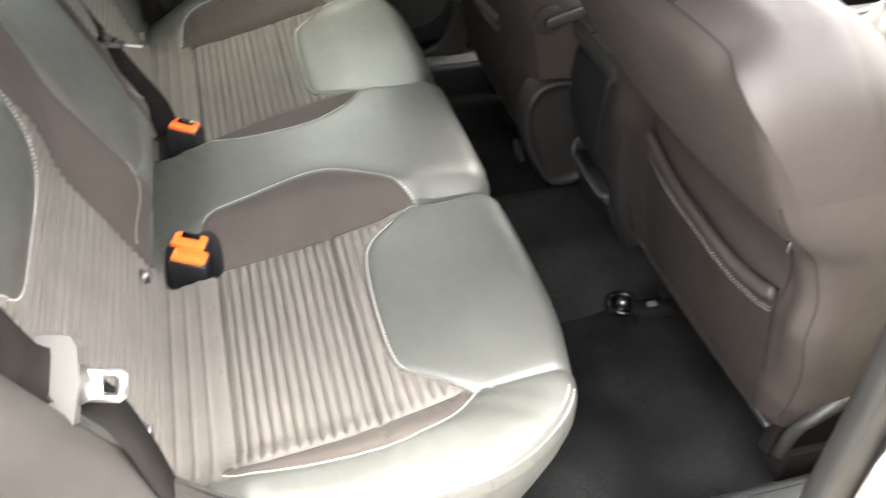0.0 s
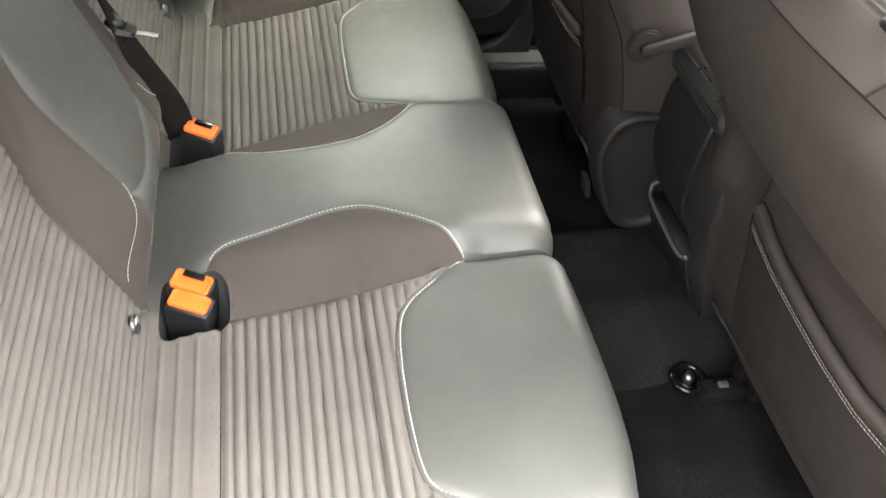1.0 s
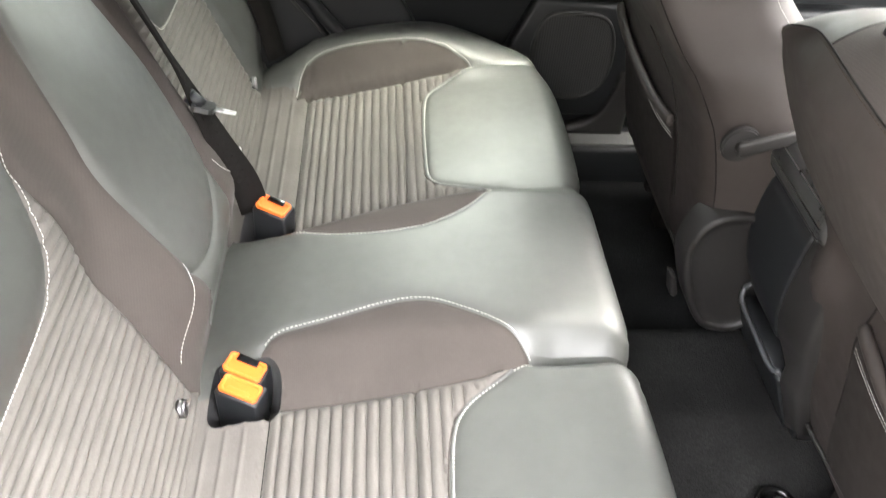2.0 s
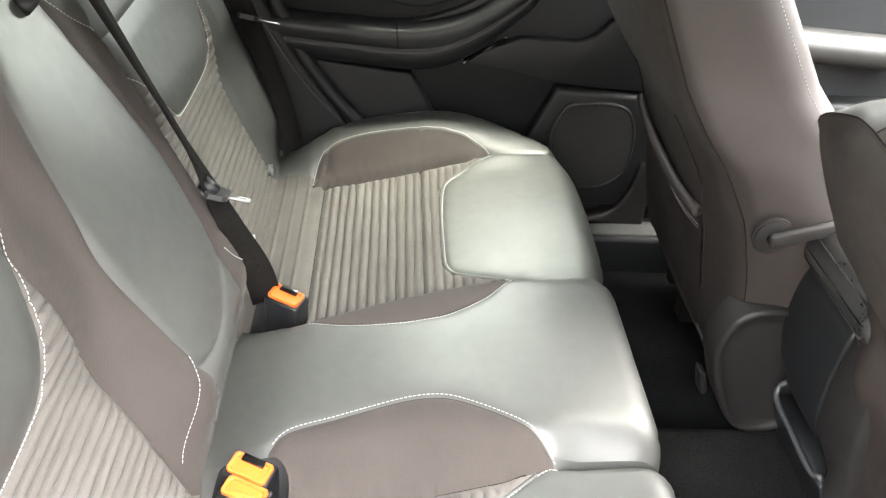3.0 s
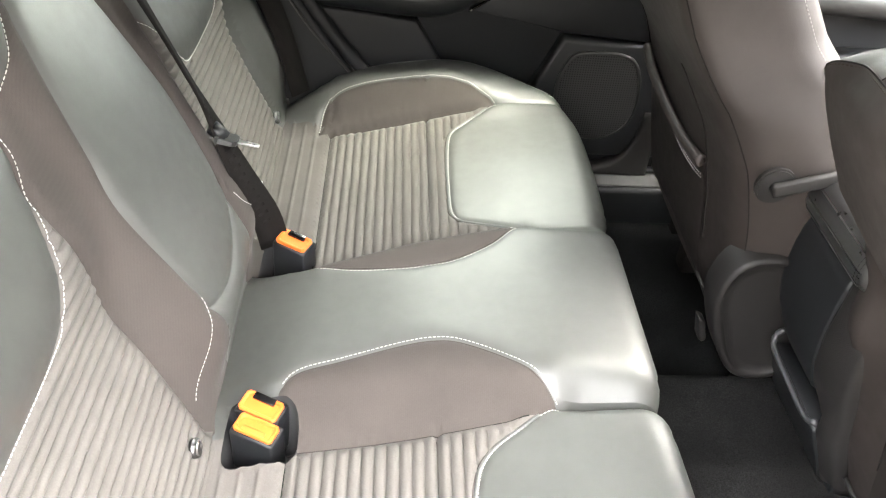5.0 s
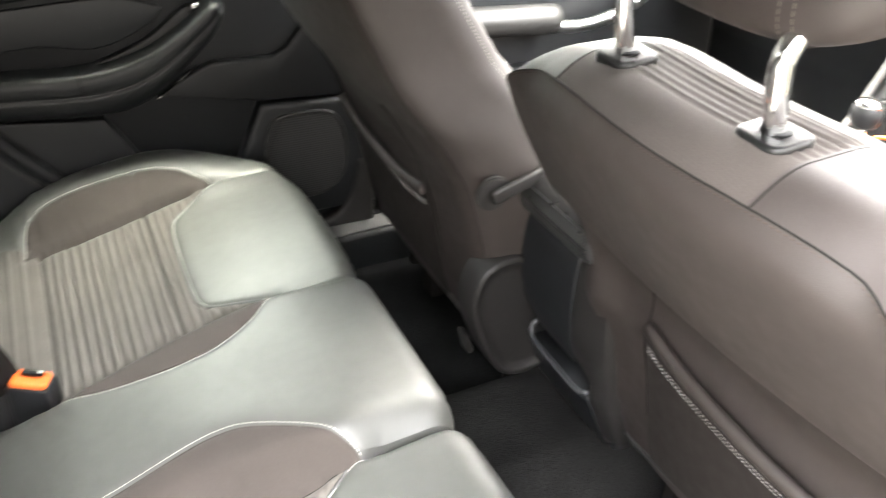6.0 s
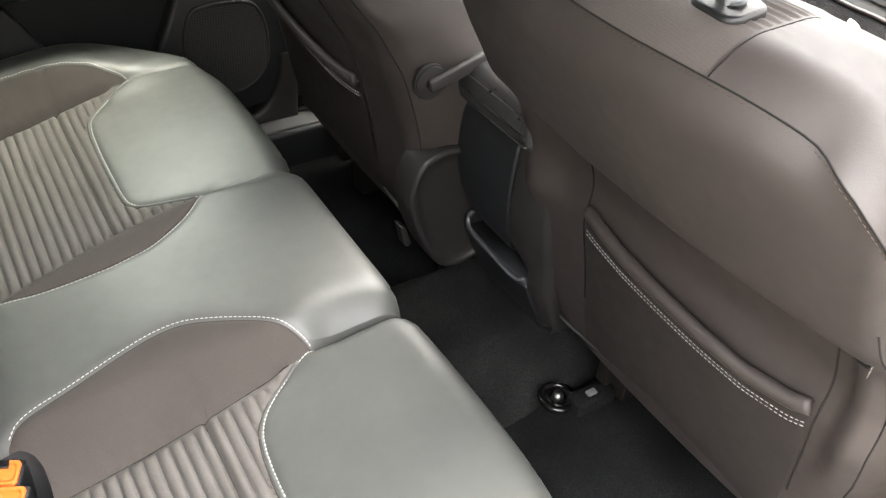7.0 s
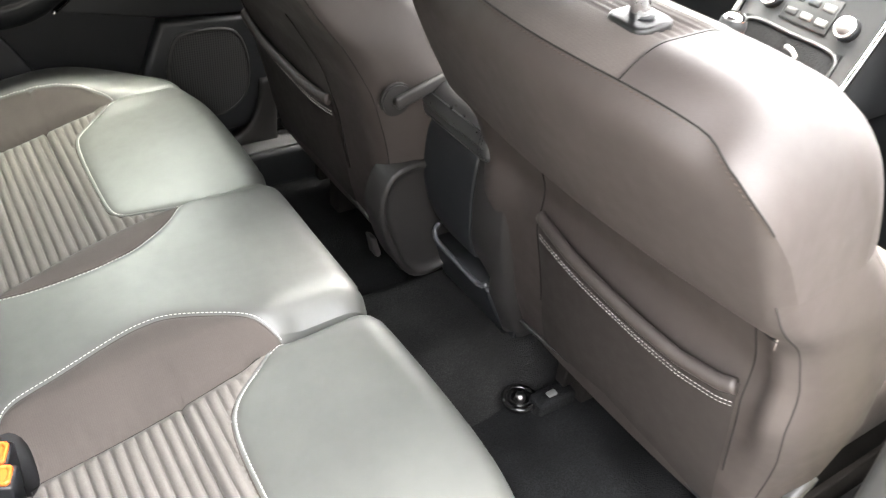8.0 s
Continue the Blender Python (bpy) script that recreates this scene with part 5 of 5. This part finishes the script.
def plate(outline, y_front, y_back, bevel=0.004):
    """A panel whose face outline is given in x and z, its face towards the cabin."""
    bm = bmesh.new()
    a = [bm.verts.new((x, y_front, z)) for x, z in outline]
    b = [bm.verts.new((x, y_back, z)) for x, z in outline]
    n = len(outline)
    bm.faces.new(a)
    bm.faces.new(b[::-1])
    for k in range(n):
        bm.faces.new((a[(k + 1) % n], a[k], b[k], b[(k + 1) % n]))
    bmesh.ops.recalc_face_normals(bm, faces=bm.faces[:])
    if bevel:
        rim = [e for e in bm.edges if all(abs(w.co.y - y_front) < 1e-6 for w in e.verts)]
        bmesh.ops.bevel(bm, geom=rim, offset=bevel, segments=3, profile=0.5, affect="EDGES")
    return bm


part("door_skin", D(plate([(-0.30, 0.745), (-0.14, 0.70), (0.0, 0.455), (0.12, 0.302), (0.20, 0.20), (0.30, 0.02), (0.80, 0.02), (0.80, 0.745)], 0.700, 0.735, 0.004)), DARK, door, "black grained plastic door lining")
part("upper_pad", D(plate(smooth_line([(-0.16, 0.63), (-0.053, 0.615), (0.107, 0.628), (0.256, 0.633), (0.330, 0.610), (0.40, 0.645), (0.70, 0.68), (0.78, 0.705), (0.78, 0.735), (-0.24, 0.735)], 0.02, True), 0.688, 0.71, 0.010)), DARK, door, "soft black upper pad")
part("insert_pad", D(plate(smooth_line([(-0.10, 0.545), (0.004, 0.540), (0.127, 0.550), (0.215, 0.536), (0.290, 0.560), (0.335, 0.595), (0.256, 0.622), (0.107, 0.618), (-0.06, 0.606)], 0.02, True), 0.6955, 0.71, 0.004)), DOOR_LEATHER, door, "black leather insert")
top_line = smooth_line([(-0.14, 0.537), (-0.004, 0.520), (0.087, 0.515), (0.164, 0.511), (0.230, 0.516), (0.290, 0.532), (0.340, 0.558), (0.390, 0.592), (0.418, 0.612), (0.434, 0.606)], 0.01)
low_line = smooth_line([(-0.14, 0.455), (0.010, 0.437), (0.100, 0.428), (0.160, 0.423), (0.220, 0.421), (0.270, 0.430), (0.319, 0.457), (0.378, 0.507), (0.420, 0.548), (0.443, 0.592)], 0.01)
STEPS = 72


def along(line, k):
    u = k * (len(line) - 1)
    i = min(int(u), len(line) - 2)
    return line[i] + (line[i + 1] - line[i]) * (u - i)


SECTION = [(-0.02, 0.0), (-0.01, 0.022), (-0.006, 0.044), (0.0, 0.051), (0.03, 0.0555), (0.10, 0.0585), (0.22, 0.0585), (0.34, 0.0565), (0.385, 0.0545), (0.405, 0.0500), (0.425, 0.0545), (0.50, 0.0555), (0.66, 0.051), (0.82, 0.042), (0.93, 0.028), (1.0, 0.010), (1.02, 0.0)]
v, f = [], []
for i in range(STEPS + 1):
    k = i / STEPS
    p, q = along(top_line, k), along(low_line, k)
    close = math.sqrt(max(0.03, 1 - (max(0.0, k - 0.94) / 0.06) ** 2))
    for down, deep in SECTION:
        c = p + (q - p) * (0.5 + (down - 0.5) * (0.35 + 0.65 * close))
        v.append((c[0], 0.698 - deep * close, c[1]))
n = len(SECTION)
for i in range(STEPS):
    for k in range(n - 1):
        f.append((i * n + k, i * n + k + 1, i * n + n + k + 1, i * n + n + k))
f.append(tuple(STEPS * n + k for k in range(n))[::-1])
armrest = part("armrest", D((v, f)), DOOR_LEATHER, door, "smooth black armrest and pull handle")
i = int(STEPS * 0.535)
part("seam", D(tube([v[i * n + k] for k in range(1, 9)], 0.0016, 6)), STITCH_DARK, armrest)
# black plate proud of the lining, for the shade inside the pull cup
part("pull_cup_shade", D(plate(smooth_line([(0.185, 0.505), (0.24, 0.498), (0.30, 0.512), (0.352, 0.545), (0.392, 0.585), (0.375, 0.600), (0.293, 0.545)], 0.01, True), 0.684, 0.70, 0.003)), BLACK, door, "flat black plate for the shaded pull cup")
part("lock_slider", D(tube([(0.378, 0.672, 0.598), (0.392, 0.670, 0.604)], 0.006, 10)), CHROME, door, "small bright lock slider")
part("trim_line", D(tube([(0.306, 0.680, 0.442), (0.345, 0.679, 0.470), (0.380, 0.678, 0.494)], 0.0028, 8)), GLOSS, door, "thin glossy trim line")
part("trim_tip", D(tube([(0.303, 0.679, 0.440), (0.308, 0.678, 0.444)], 0.003, 8)), CHROME, door, "small bright trim tip")
part("lower_pocket", D(plate([(-0.02, 0.440), (0.032, 0.434), (0.206, 0.415), (0.225, 0.385), (0.256, 0.330), (0.30, 0.18), (0.13, 0.18), (0.10, 0.32)], 0.676, 0.70, 0.005)), DARK, door, "grained lower door pocket")
part("mid_band", D(plate([(0.305, 0.441), (0.350, 0.469), (0.407, 0.493), (0.470, 0.491), (0.520, 0.490), (0.548, 0.503), (0.575, 0.535), (0.612, 0.578), (0.660, 0.615), (0.78, 0.64), (0.78, 0.390), (0.627, 0.395), (0.488, 0.404)], 0.682, 0.70, 0.006)), DARK, door, "dark grey plastic band")
part("speaker_pod", D(plate([(0.425, 0.260), (0.487, 0.400), (0.622, 0.392), (0.78, 0.385), (0.78, 0.14), (0.52, 0.14), (0.45, 0.19)], 0.670, 0.70, 0.010)), DARK, door, "plastic speaker pod")
GRILLE, gt, gb = nodes("speaker_mesh", 0.8, spec=0.12)
gb.inputs["Base Color"].default_value = (0.02, 0.02, 0.02, 1)
holes = tex(gt, "ShaderNodeTexVoronoi", 200)
holes.inputs["Randomness"].default_value = 0.0
gr = ramp(gt, holes.outputs["Distance"], [(0.28, (0.0015, 0.0015, 0.0015)), (0.40, (0.035, 0.035, 0.035))])
gt.links.new(gr.outputs["Color"], gb.inputs["Base Color"])
bump(gt, gb, gr.outputs["Color"], 0.8, 0.002)
grille_line = smooth_line([(0.505, 0.355), (0.530, 0.372), (0.605, 0.372), (0.640, 0.350), (0.655, 0.290), (0.645, 0.225), (0.600, 0.190), (0.535, 0.196), (0.500, 0.235), (0.490, 0.300)], 0.01, True)
part("speaker_grille", D(plate(grille_line, 0.664, 0.672, 0.004)), GRILLE, door, "fine black speaker mesh")
part("speaker_ring", D(tube([(x, 0.668, z) for x, z in grille_line], 0.0045, 8, True)), TRIM, door)
part("door_seal", D(tube(smooth_line([(-0.20, 0.660, 0.88), (-0.085, 0.660, 0.660), (-0.045, 0.660, 0.560), (0.005, 0.660, 0.455), (0.06, 0.660, 0.375), (0.118, 0.660, 0.305), (0.22, 0.662, 0.18), (0.36, 0.664, 0.105)], 0.02), 0.014, 10)), BLACK, door, "black rubber door seal")
part("window_frame", D(box(-0.30, 0.80, 0.69, 0.73, 0.735, 0.76, 0.004)), BLACK, door)
part("front_pillar", D(box(0.74, 0.84, 0.66, 0.74, 0.10, 1.20, 0.02, 3)), DARK, door, "black plastic pillar trim")
glass_m, glt, glb = nodes("window_glass", 0.02)
glb.inputs["Transmission Weight"].default_value = 1.0
glb.inputs["Base Color"].default_value = (0.95, 0.98, 0.96, 1)
# tint added to this unseen pane to dim the light from the far side
tint_m = bpy.data.materials.new("light_dimming_glass")
tint_m.use_nodes = True
tn = tint_m.node_tree
clear, shine, both = tn.nodes.new("ShaderNodeBsdfTransparent"), tn.nodes.new("ShaderNodeBsdfGlossy"), tn.nodes.new("ShaderNodeMixShader")
clear.inputs["Color"].default_value = (0.585, 0.612, 0.60, 1)
shine.inputs["Roughness"].default_value = 0.02
both.inputs["Fac"].default_value = 0.05
tn.links.new(clear.outputs[0], both.inputs[1])
tn.links.new(shine.outputs[0], both.inputs[2])
tn.links.new(both.outputs[0], tn.nodes["Material Output"].inputs["Surface"])
part("pane", D(box(-0.30, 0.745, 0.712, 0.716, 0.75, 1.19, 0)), tint_m, door, "unseen side window, tinted to dim light on the far seats")


# lower trim between the seat back and the doors, both sides
def quarter(s, label):
    t = thing("quarter_trim", label, "trim", "quarter trims", (-0.1, s * 0.65, 0.4))
    outline = [(-0.40, 0.10), (0.30, 0.10), (0.20, 0.20), (0.10, 0.30), (0.0, 0.45), (-0.06, 0.56), (-0.14, 0.72), (-0.22, 0.85), (-0.40, 0.85)]
    bm = plate(outline, 0.640 if s > 0 else -0.640, 0.70 if s > 0 else -0.70, 0.012)
    part("trim_panel", moved(bm, Matrix.Translation(-t.location)), DARK if s > 0 else PAD_LEATHER, t, "dark grained plastic")
    ridge = smooth_line([(-0.09, 0.636 * s, 0.58), (0.0, 0.634 * s, 0.425), (0.085, 0.634 * s, 0.322)], 0.02)
    part("edge_bead", tube([Vector(p) - t.location for p in ridge], 0.003, 6), TRIM, t)


quarter(1, "dark plastic quarter trim beside the far belt")
quarter(-1, "dark plastic quarter trim beside the doorway")
line = [tuple(q) for q in smooth_line([(0.540, 0.112), (0.590, 0.116), (0.630, 0.130), (0.655, 0.158), (0.672, 0.200), (0.680, 0.250)], 0.012)] + [(0.715, 0.250), (0.715, 0.098), (0.540, 0.098)]
part("sill_end", moved(plate(line, 0.660, 0.69, 0.010), Matrix.Translation(-far_sill.location)), HINGE, far_sill, "dark plastic sill end rising to the pillar")
# side pad of the seat back next to the doorway, with its welt
pad = thing("side_pad", "dark leather side pad beside the rear seat back", "pad", "", (-0.1, -0.62, 0.4))
prof = smooth_line([(-0.21, 0.78), (-0.13, 0.60), (-0.075, 0.475), (-0.02, 0.36), (0.0, 0.29)], 0.02)
v, f = [], []
for x, z in prof:
    for a in np.linspace(-0.4, math.pi * 0.75, 14):
        v.append(Vector((x - 0.010 + 0.030 * math.cos(a), -0.632 - 0.030 * math.sin(a), z - 0.012 + 0.02 * math.cos(a))) - pad.location)
for i in range(len(prof) - 1):
    for k in range(13):
        f.append((i * 14 + k, i * 14 + 14 + k, i * 14 + 15 + k, i * 14 + k + 1))
part("pad_cover", (v, f), PAD_LEATHER, pad)
part("welt", tube([Vector((x - 0.004, -0.664, z - 0.004)) - pad.location for x, z in prof], 0.0025, 6), STITCH_DARK, pad)

# ---------------------------------------------------------------- front of the cabin
dash = thing("dashboard", "black plastic dashboard with dark silver centre stack", "dashboard", "", (1.5, 0.0, 0.4))


def H(bm):
    if isinstance(bm, tuple):
        return [Vector(p) - dash.location for p in bm[0]], bm[1]
    return moved(bm, Matrix.Translation(-dash.location))


part("dash_top", H(prism([(1.42, 0.70), (1.40, 0.78), (1.50, 0.83), (1.95, 0.86), (1.95, 0.10), (1.62, 0.10), (1.60, 0.45)], -0.68, 0.68, 0.02)), BLACK, dash, "black soft dashboard")
stack = prism([(1.33, 0.40), (1.36, 0.465), (1.44, 0.630), (1.462, 0.76), (1.60, 0.76), (1.60, 0.40)], -0.205, 0.062, 0.012)
stack = part("control_panel", H(stack), STACK, dash, "dark silver control stack")
part("console_bridge", H(prism([(1.02, 0.40), (1.02, 0.45), (1.30, 0.452), (1.36, 0.455), (1.40, 0.44), (1.40, 0.10), (1.02, 0.10)], -0.16, 0.10, 0.010)), BLACK, dash, "black lower console")
FACE = lambda z: 1.36 + (z - 0.465) * 0.485
TILT = Matrix.Rotation(radians(-64), 4, "Y")


def knob(y, z, size):
    m = Matrix.Translation((FACE(z), y, z)) @ TILT
    k = part("climate_knob", H(tube([m @ Vector((0, 0, 0)), m @ Vector((0, 0, 0.018))], lambda q: size - 0.002 * q, 24)), BLACK, stack, "black knob with bright ring")
    ring = [m @ Vector(((size - 0.004) * math.cos(a), (size - 0.004) * math.sin(a), 0.018)) for a in np.linspace(0, 2 * math.pi, 24, endpoint=False)]
    part("bright_ring", H(tube(ring, 0.0024, 6, True)), CHROME, k)
    part("knob_face", H(tube([m @ Vector((0, 0, 0.017)), m @ Vector((0, 0, 0.020))], size - 0.006, 20)), SILVER, k)


knob(0.010, 0.569, 0.021)
knob(-0.148, 0.567, 0.021)
knob(-0.055, 0.695, 0.018)


def face_plate(y0, y1, z0, z1, thick, mat, name, label=""):
    zc = (z0 + z1) / 2
    hh = (z1 - z0) / 2 / math.cos(radians(26))
    bm = box(-hh, hh, y0, y1, -0.004, thick, min(0.003, thick / 2))
    moved(bm, Matrix.Translation((FACE(zc), 0, zc)) @ TILT)
    return part(name, H(bm), mat, stack, label)


face_plate(-0.118, -0.020, 0.545, 0.600, 0.004, STACK, "button_panel", "dark grey button panel")
for k, y in enumerate((-0.100, -0.069, -0.038)):
    face_plate(y - 0.012, y + 0.012, 0.578, 0.590, 0.007, SILVER if k != 1 else BLACK, "push_button")
    face_plate(y - 0.012, y + 0.012, 0.554, 0.566, 0.007, SILVER if k != 2 else STACK, "push_button")
face_plate(-0.170, 0.050, 0.635, 0.645, 0.012, BLACK, "dark_band", "dark band across the stack")
# no hollow is cut: a proud black plate gives the bin's inner shade
face_plate(-0.165, 0.040, 0.440, 0.530, 0.003, CARPET, "bin_shade_plate", "flat black plate for the shaded hollow of the storage bin")
bin_line = [(y, z) for y, z in smooth_line([(0.030, 0.448), (0.036, 0.485), (0.028, 0.526), (-0.060, 0.530), (-0.155, 0.526), (-0.163, 0.485), (-0.157, 0.448)], 0.01)]
part("bin_rim", H(tube([(FACE(z) - 0.004, y, z) for y, z in bin_line], 0.0035, 8)), STACK, stack)
for y, mat in ((-0.204, CHROME), (0.062, SILVER)):
    part("edge_strip", H(tube(smooth_line([(1.29, y, 0.452), (1.335, y, 0.465), (1.365, y, 0.50), (1.437, y, 0.64), (1.458, y, 0.75)], 0.02), 0.006, 8)), mat, stack, "thin bright edge strip")
gear = thing("gear_lever", "chrome-topped black gear lever", "gear lever", "", (1.25, -0.036, 0.455))
part("gaiter", tube([(0, 0, 0.0), (0, 0, 0.03), (0, 0, 0.06)], lambda t: 0.045 - 0.03 * t, 16), LEATHER, gear, "black leather gaiter")
part("shaft", tube([(0, 0, 0.05), (0, 0, 0.085)], 0.008, 12), CHROME, gear)
part("grip_ball", tube([(0, 0, 0.080 + 0.040 * k / 10) for k in range(11)], lambda t: 0.010 + 0.014 * math.sin(math.pi * min(1, 0.15 + t * 0.72)) ** 0.8, 20), BLACK, gear)
part("chrome_cap", tube([(0, 0, 0.113 + 0.012 * k / 6) for k in range(7)], lambda t: 0.021 * math.sqrt(max(0.02, 1 - (t * 0.98) ** 2)), 20), CHROME, gear, "chrome cap")
cord = thing("key_cord", "orange cord with pale tag lying in the tray", "cord", "", (1.27, -0.09, 0.47))
part("orange_cord", tube(smooth_line([(0.045, 0.085, -0.012), (0.035, 0.062, 0.030), (0.030, 0.021, 0.044), (0.030, -0.008, 0.049), (0.030, -0.037, 0.052), (0.040, -0.052, 0.020), (0.05, -0.06, -0.012)], 0.006), 0.0032, 8), ORANGE, cord)
part("pale_tag", tube(smooth_line([(0.030, -0.040, 0.050), (0.030, -0.046, 0.062), (0.030, -0.036, 0.070), (0.030, -0.024, 0.072)], 0.004), 0.004, 8), STITCH, cord)

fdoor = thing("door_2", "dark front door with grey armrest and bright trim, closed", "door", "doors", (1.1, 0.70, 0.1), "structure")


def F(bm):
    if isinstance(bm, tuple):
        return [Vector(p) - fdoor.location for p in bm[0]], bm[1]
    return moved(bm, Matrix.Translation(-fdoor.location))


part("door_skin", F(plate([(0.80, 0.80), (0.80, 0.02), (1.75, 0.02), (1.75, 0.80)], 0.700, 0.735)), DARK, fdoor)
part("upper_pad", F(plate(smooth_line([(0.82, 0.785), (0.82, 0.64), (1.0, 0.655), (1.3, 0.66), (1.7, 0.70), (1.7, 0.785)], 0.02, True), 0.672, 0.70, 0.012)), TRIM, fdoor, "grey soft upper pad")
part("armrest", F(tube(smooth_line([(0.84, 0.675, 0.520), (0.95, 0.672, 0.512), (1.09, 0.670, 0.505), (1.14, 0.672, 0.500)], 0.02), lambda t: 0.036, 14, flat=0.9)), TRIM, fdoor, "grey padded armrest")
part("pull_handle", F(tube(smooth_line([(1.10, 0.664, 0.492), (1.20, 0.650, 0.486), (1.30, 0.650, 0.505), (1.38, 0.655, 0.545)], 0.02), 0.014, 12)), STEEL, fdoor, "bright silver pull handle")
part("door_bin", F(plate([(0.90, 0.40), (1.50, 0.40), (1.60, 0.15), (0.88, 0.15)], 0.655, 0.70, 0.012)), DARK, fdoor)
pane = part("pane", F(box(0.845, 1.60, 0.712, 0.716, 0.80, 1.19, 0)), glass_m, fdoor, "clear side window")
pane.visible_shadow = False

# near side: closed front door and pillar beyond the open doorway
ndoor = thing("door_3", "beige painted front door edge with dark lining", "door", "doors", (1.2, -0.72, 0.1), "structure")
part("pillar", moved(prism([(0.758, 0.06), (0.850, 0.06), (0.792, 0.40), (0.775, 0.60), (0.78, 1.22), (0.71, 1.22), (0.706, 0.60), (0.728, 0.41)], -0.735, -0.698, 0.012), Matrix.Translation(-ndoor.location)), TRIM, ndoor, "grey plastic pillar trim")
part("pillar_paint", moved(prism([(0.800, 0.06), (0.95, 0.06), (0.89, 0.60), (0.85, 1.22), (0.76, 1.22), (0.755, 0.60), (0.768, 0.41)], -0.80, -0.738, 0.008), Matrix.Translation(-ndoor.location)), PAINT, ndoor, "beige body paint")
v, f = tube(smooth_line([(0.822, -0.742, 0.06), (0.776, -0.742, 0.41), (0.764, -0.742, 0.60), (0.770, -0.742, 1.20)], 0.03), 0.010, 10)
part("seal", ([Vector(q) - ndoor.location for q in v], f), BLACK, ndoor, "black rubber door seal")
part("door_skin", moved(box(0.92, 1.75, -0.80, -0.70, 0.06, 0.80, 0.01), Matrix.Translation(-ndoor.location)), DARK, ndoor)
odoor = thing("door_4", "open rear door, dark lining inside and beige paint outside", "door", "doors", (0.86, -0.80, 0.1), "structure")
swing = Matrix.Rotation(radians(75), 4, "Z")
bm = box(-0.98, 0.0, 0.0, 0.04, 0.0, 0.72, 0.02, 2)
part("door_lining", moved(bm, swing), DARK, odoor, "dark plastic lining")
part("door_paint", moved(box(-0.98, 0.0, -0.038, -0.004, -0.02, 0.73, 0.012, 2), swing), PAINT, odoor, "beige body paint")
body = thing("rear_wing", "beige painted car body round the doorway", "car body", "", (-0.3, -0.74, 0.2), "structure")
part("wing_paint", moved(plate([(-0.9, 0.0), (0.18, 0.0), (0.02, 0.25), (-0.12, 0.50), (-0.22, 0.80), (-0.9, 0.80)], -0.80, -0.705, 0.02), Matrix.Translation(-body.location)), PAINT, body, "beige body paint")

# ---------------------------------------------------------------- shell and surroundings
tagged(part("ceiling", box(-0.75, 1.16, -0.60, 0.70, 1.18, 1.25, 0.02), HEADLINER), "unseen fabric headliner, dark grey to cut bounced light", "ceiling", kind="structure")
# unseen opaque plate where the rear screen sits, added to keep rear light out
REAR_BLOCK = plastic("opaque_rear_plastic", (0.004, 0.004, 0.004), 0.08, 50, 0.0)
tagged(part("rear_light_block", prism([(-1.0, 0.78), (-0.76, 1.22), (-0.75, 1.20), (-0.985, 0.77)], -0.66, 0.66, 0), REAR_BLOCK), "opaque dark plate in place of the unseen rear screen, blocking light", "window", kind="structure")
tagged(part("parcel_shelf", box(-0.95, -0.30, -0.62, 0.62, 0.74, 0.78, 0.01), CARPET), "black parcel shelf behind the seats", "shelf", kind="structure")
tagged(part("tailgate", box(-1.02, -0.96, -0.70, 0.70, 0.0, 0.80, 0.01), DARK), "dark lined tailgate", "tailgate", kind="structure")
# unseen rails, added to lower the window openings and cut light on the bench
for s, low in ((1, 1.06), (-1, 1.11)):
    tagged(part("roof_rail", prism([(-0.75, low), (1.16, low), (1.16, 1.20), (-0.75, 1.20)], s * 0.56, s * 0.71, 0.02), HEADLINER), "unseen dark roof rail above the doors, added to cut window light", "roof rail", kind="structure")
# unseen pillars; the far one reaches forward to block light on the bench
for s in (1, -1):
    tagged(part("pillar_trim", moved(prism([(-0.75, 0.78), (-0.30, 0.80), (-0.22, 0.95), (-0.45, 1.21), (-0.75, 1.21)] if s < 0 else [(-0.75, 0.78), (0.18, 0.79), (0.16, 0.92), (0.02, 1.21), (-0.75, 1.21)], s * 0.66, s * 0.71, 0.01), Matrix.Identity(4)), HEADLINER), "unseen dark rear pillar trim, the far one widened to block window light", "pillar", kind="structure")
# plain unseen walls, added to block low light at the doorway and windscreen
WALL_BLOCK = plastic("dark_block_wall", (0.07, 0.068, 0.066), 0.9, 60, 0.002)
tagged(part("added_wall_east", box(5.4, 5.6, -6, 6, -0.25, 3.1, 0.01), WALL_BLOCK), "unseen dark wall added ahead of the car to block windscreen light", "wall", kind="structure")
tagged(part("added_wall_south", box(-6, 8, -2.9, -2.7, -0.25, 2.1, 0.01), WALL_BLOCK), "unseen dark wall added beside the car to block doorway light", "wall", kind="structure")
gv = [(-40, -40, -0.25), (40, -40, -0.25), (40, 40, -0.25), (-40, 40, -0.25)]
GROUND = carpet("grey_tarmac", (0.11, 0.105, 0.10))
tagged(part("ground", (gv, [(0, 1, 2, 3)]), GROUND), "grey tarmac outside the car", "ground", kind="structure")
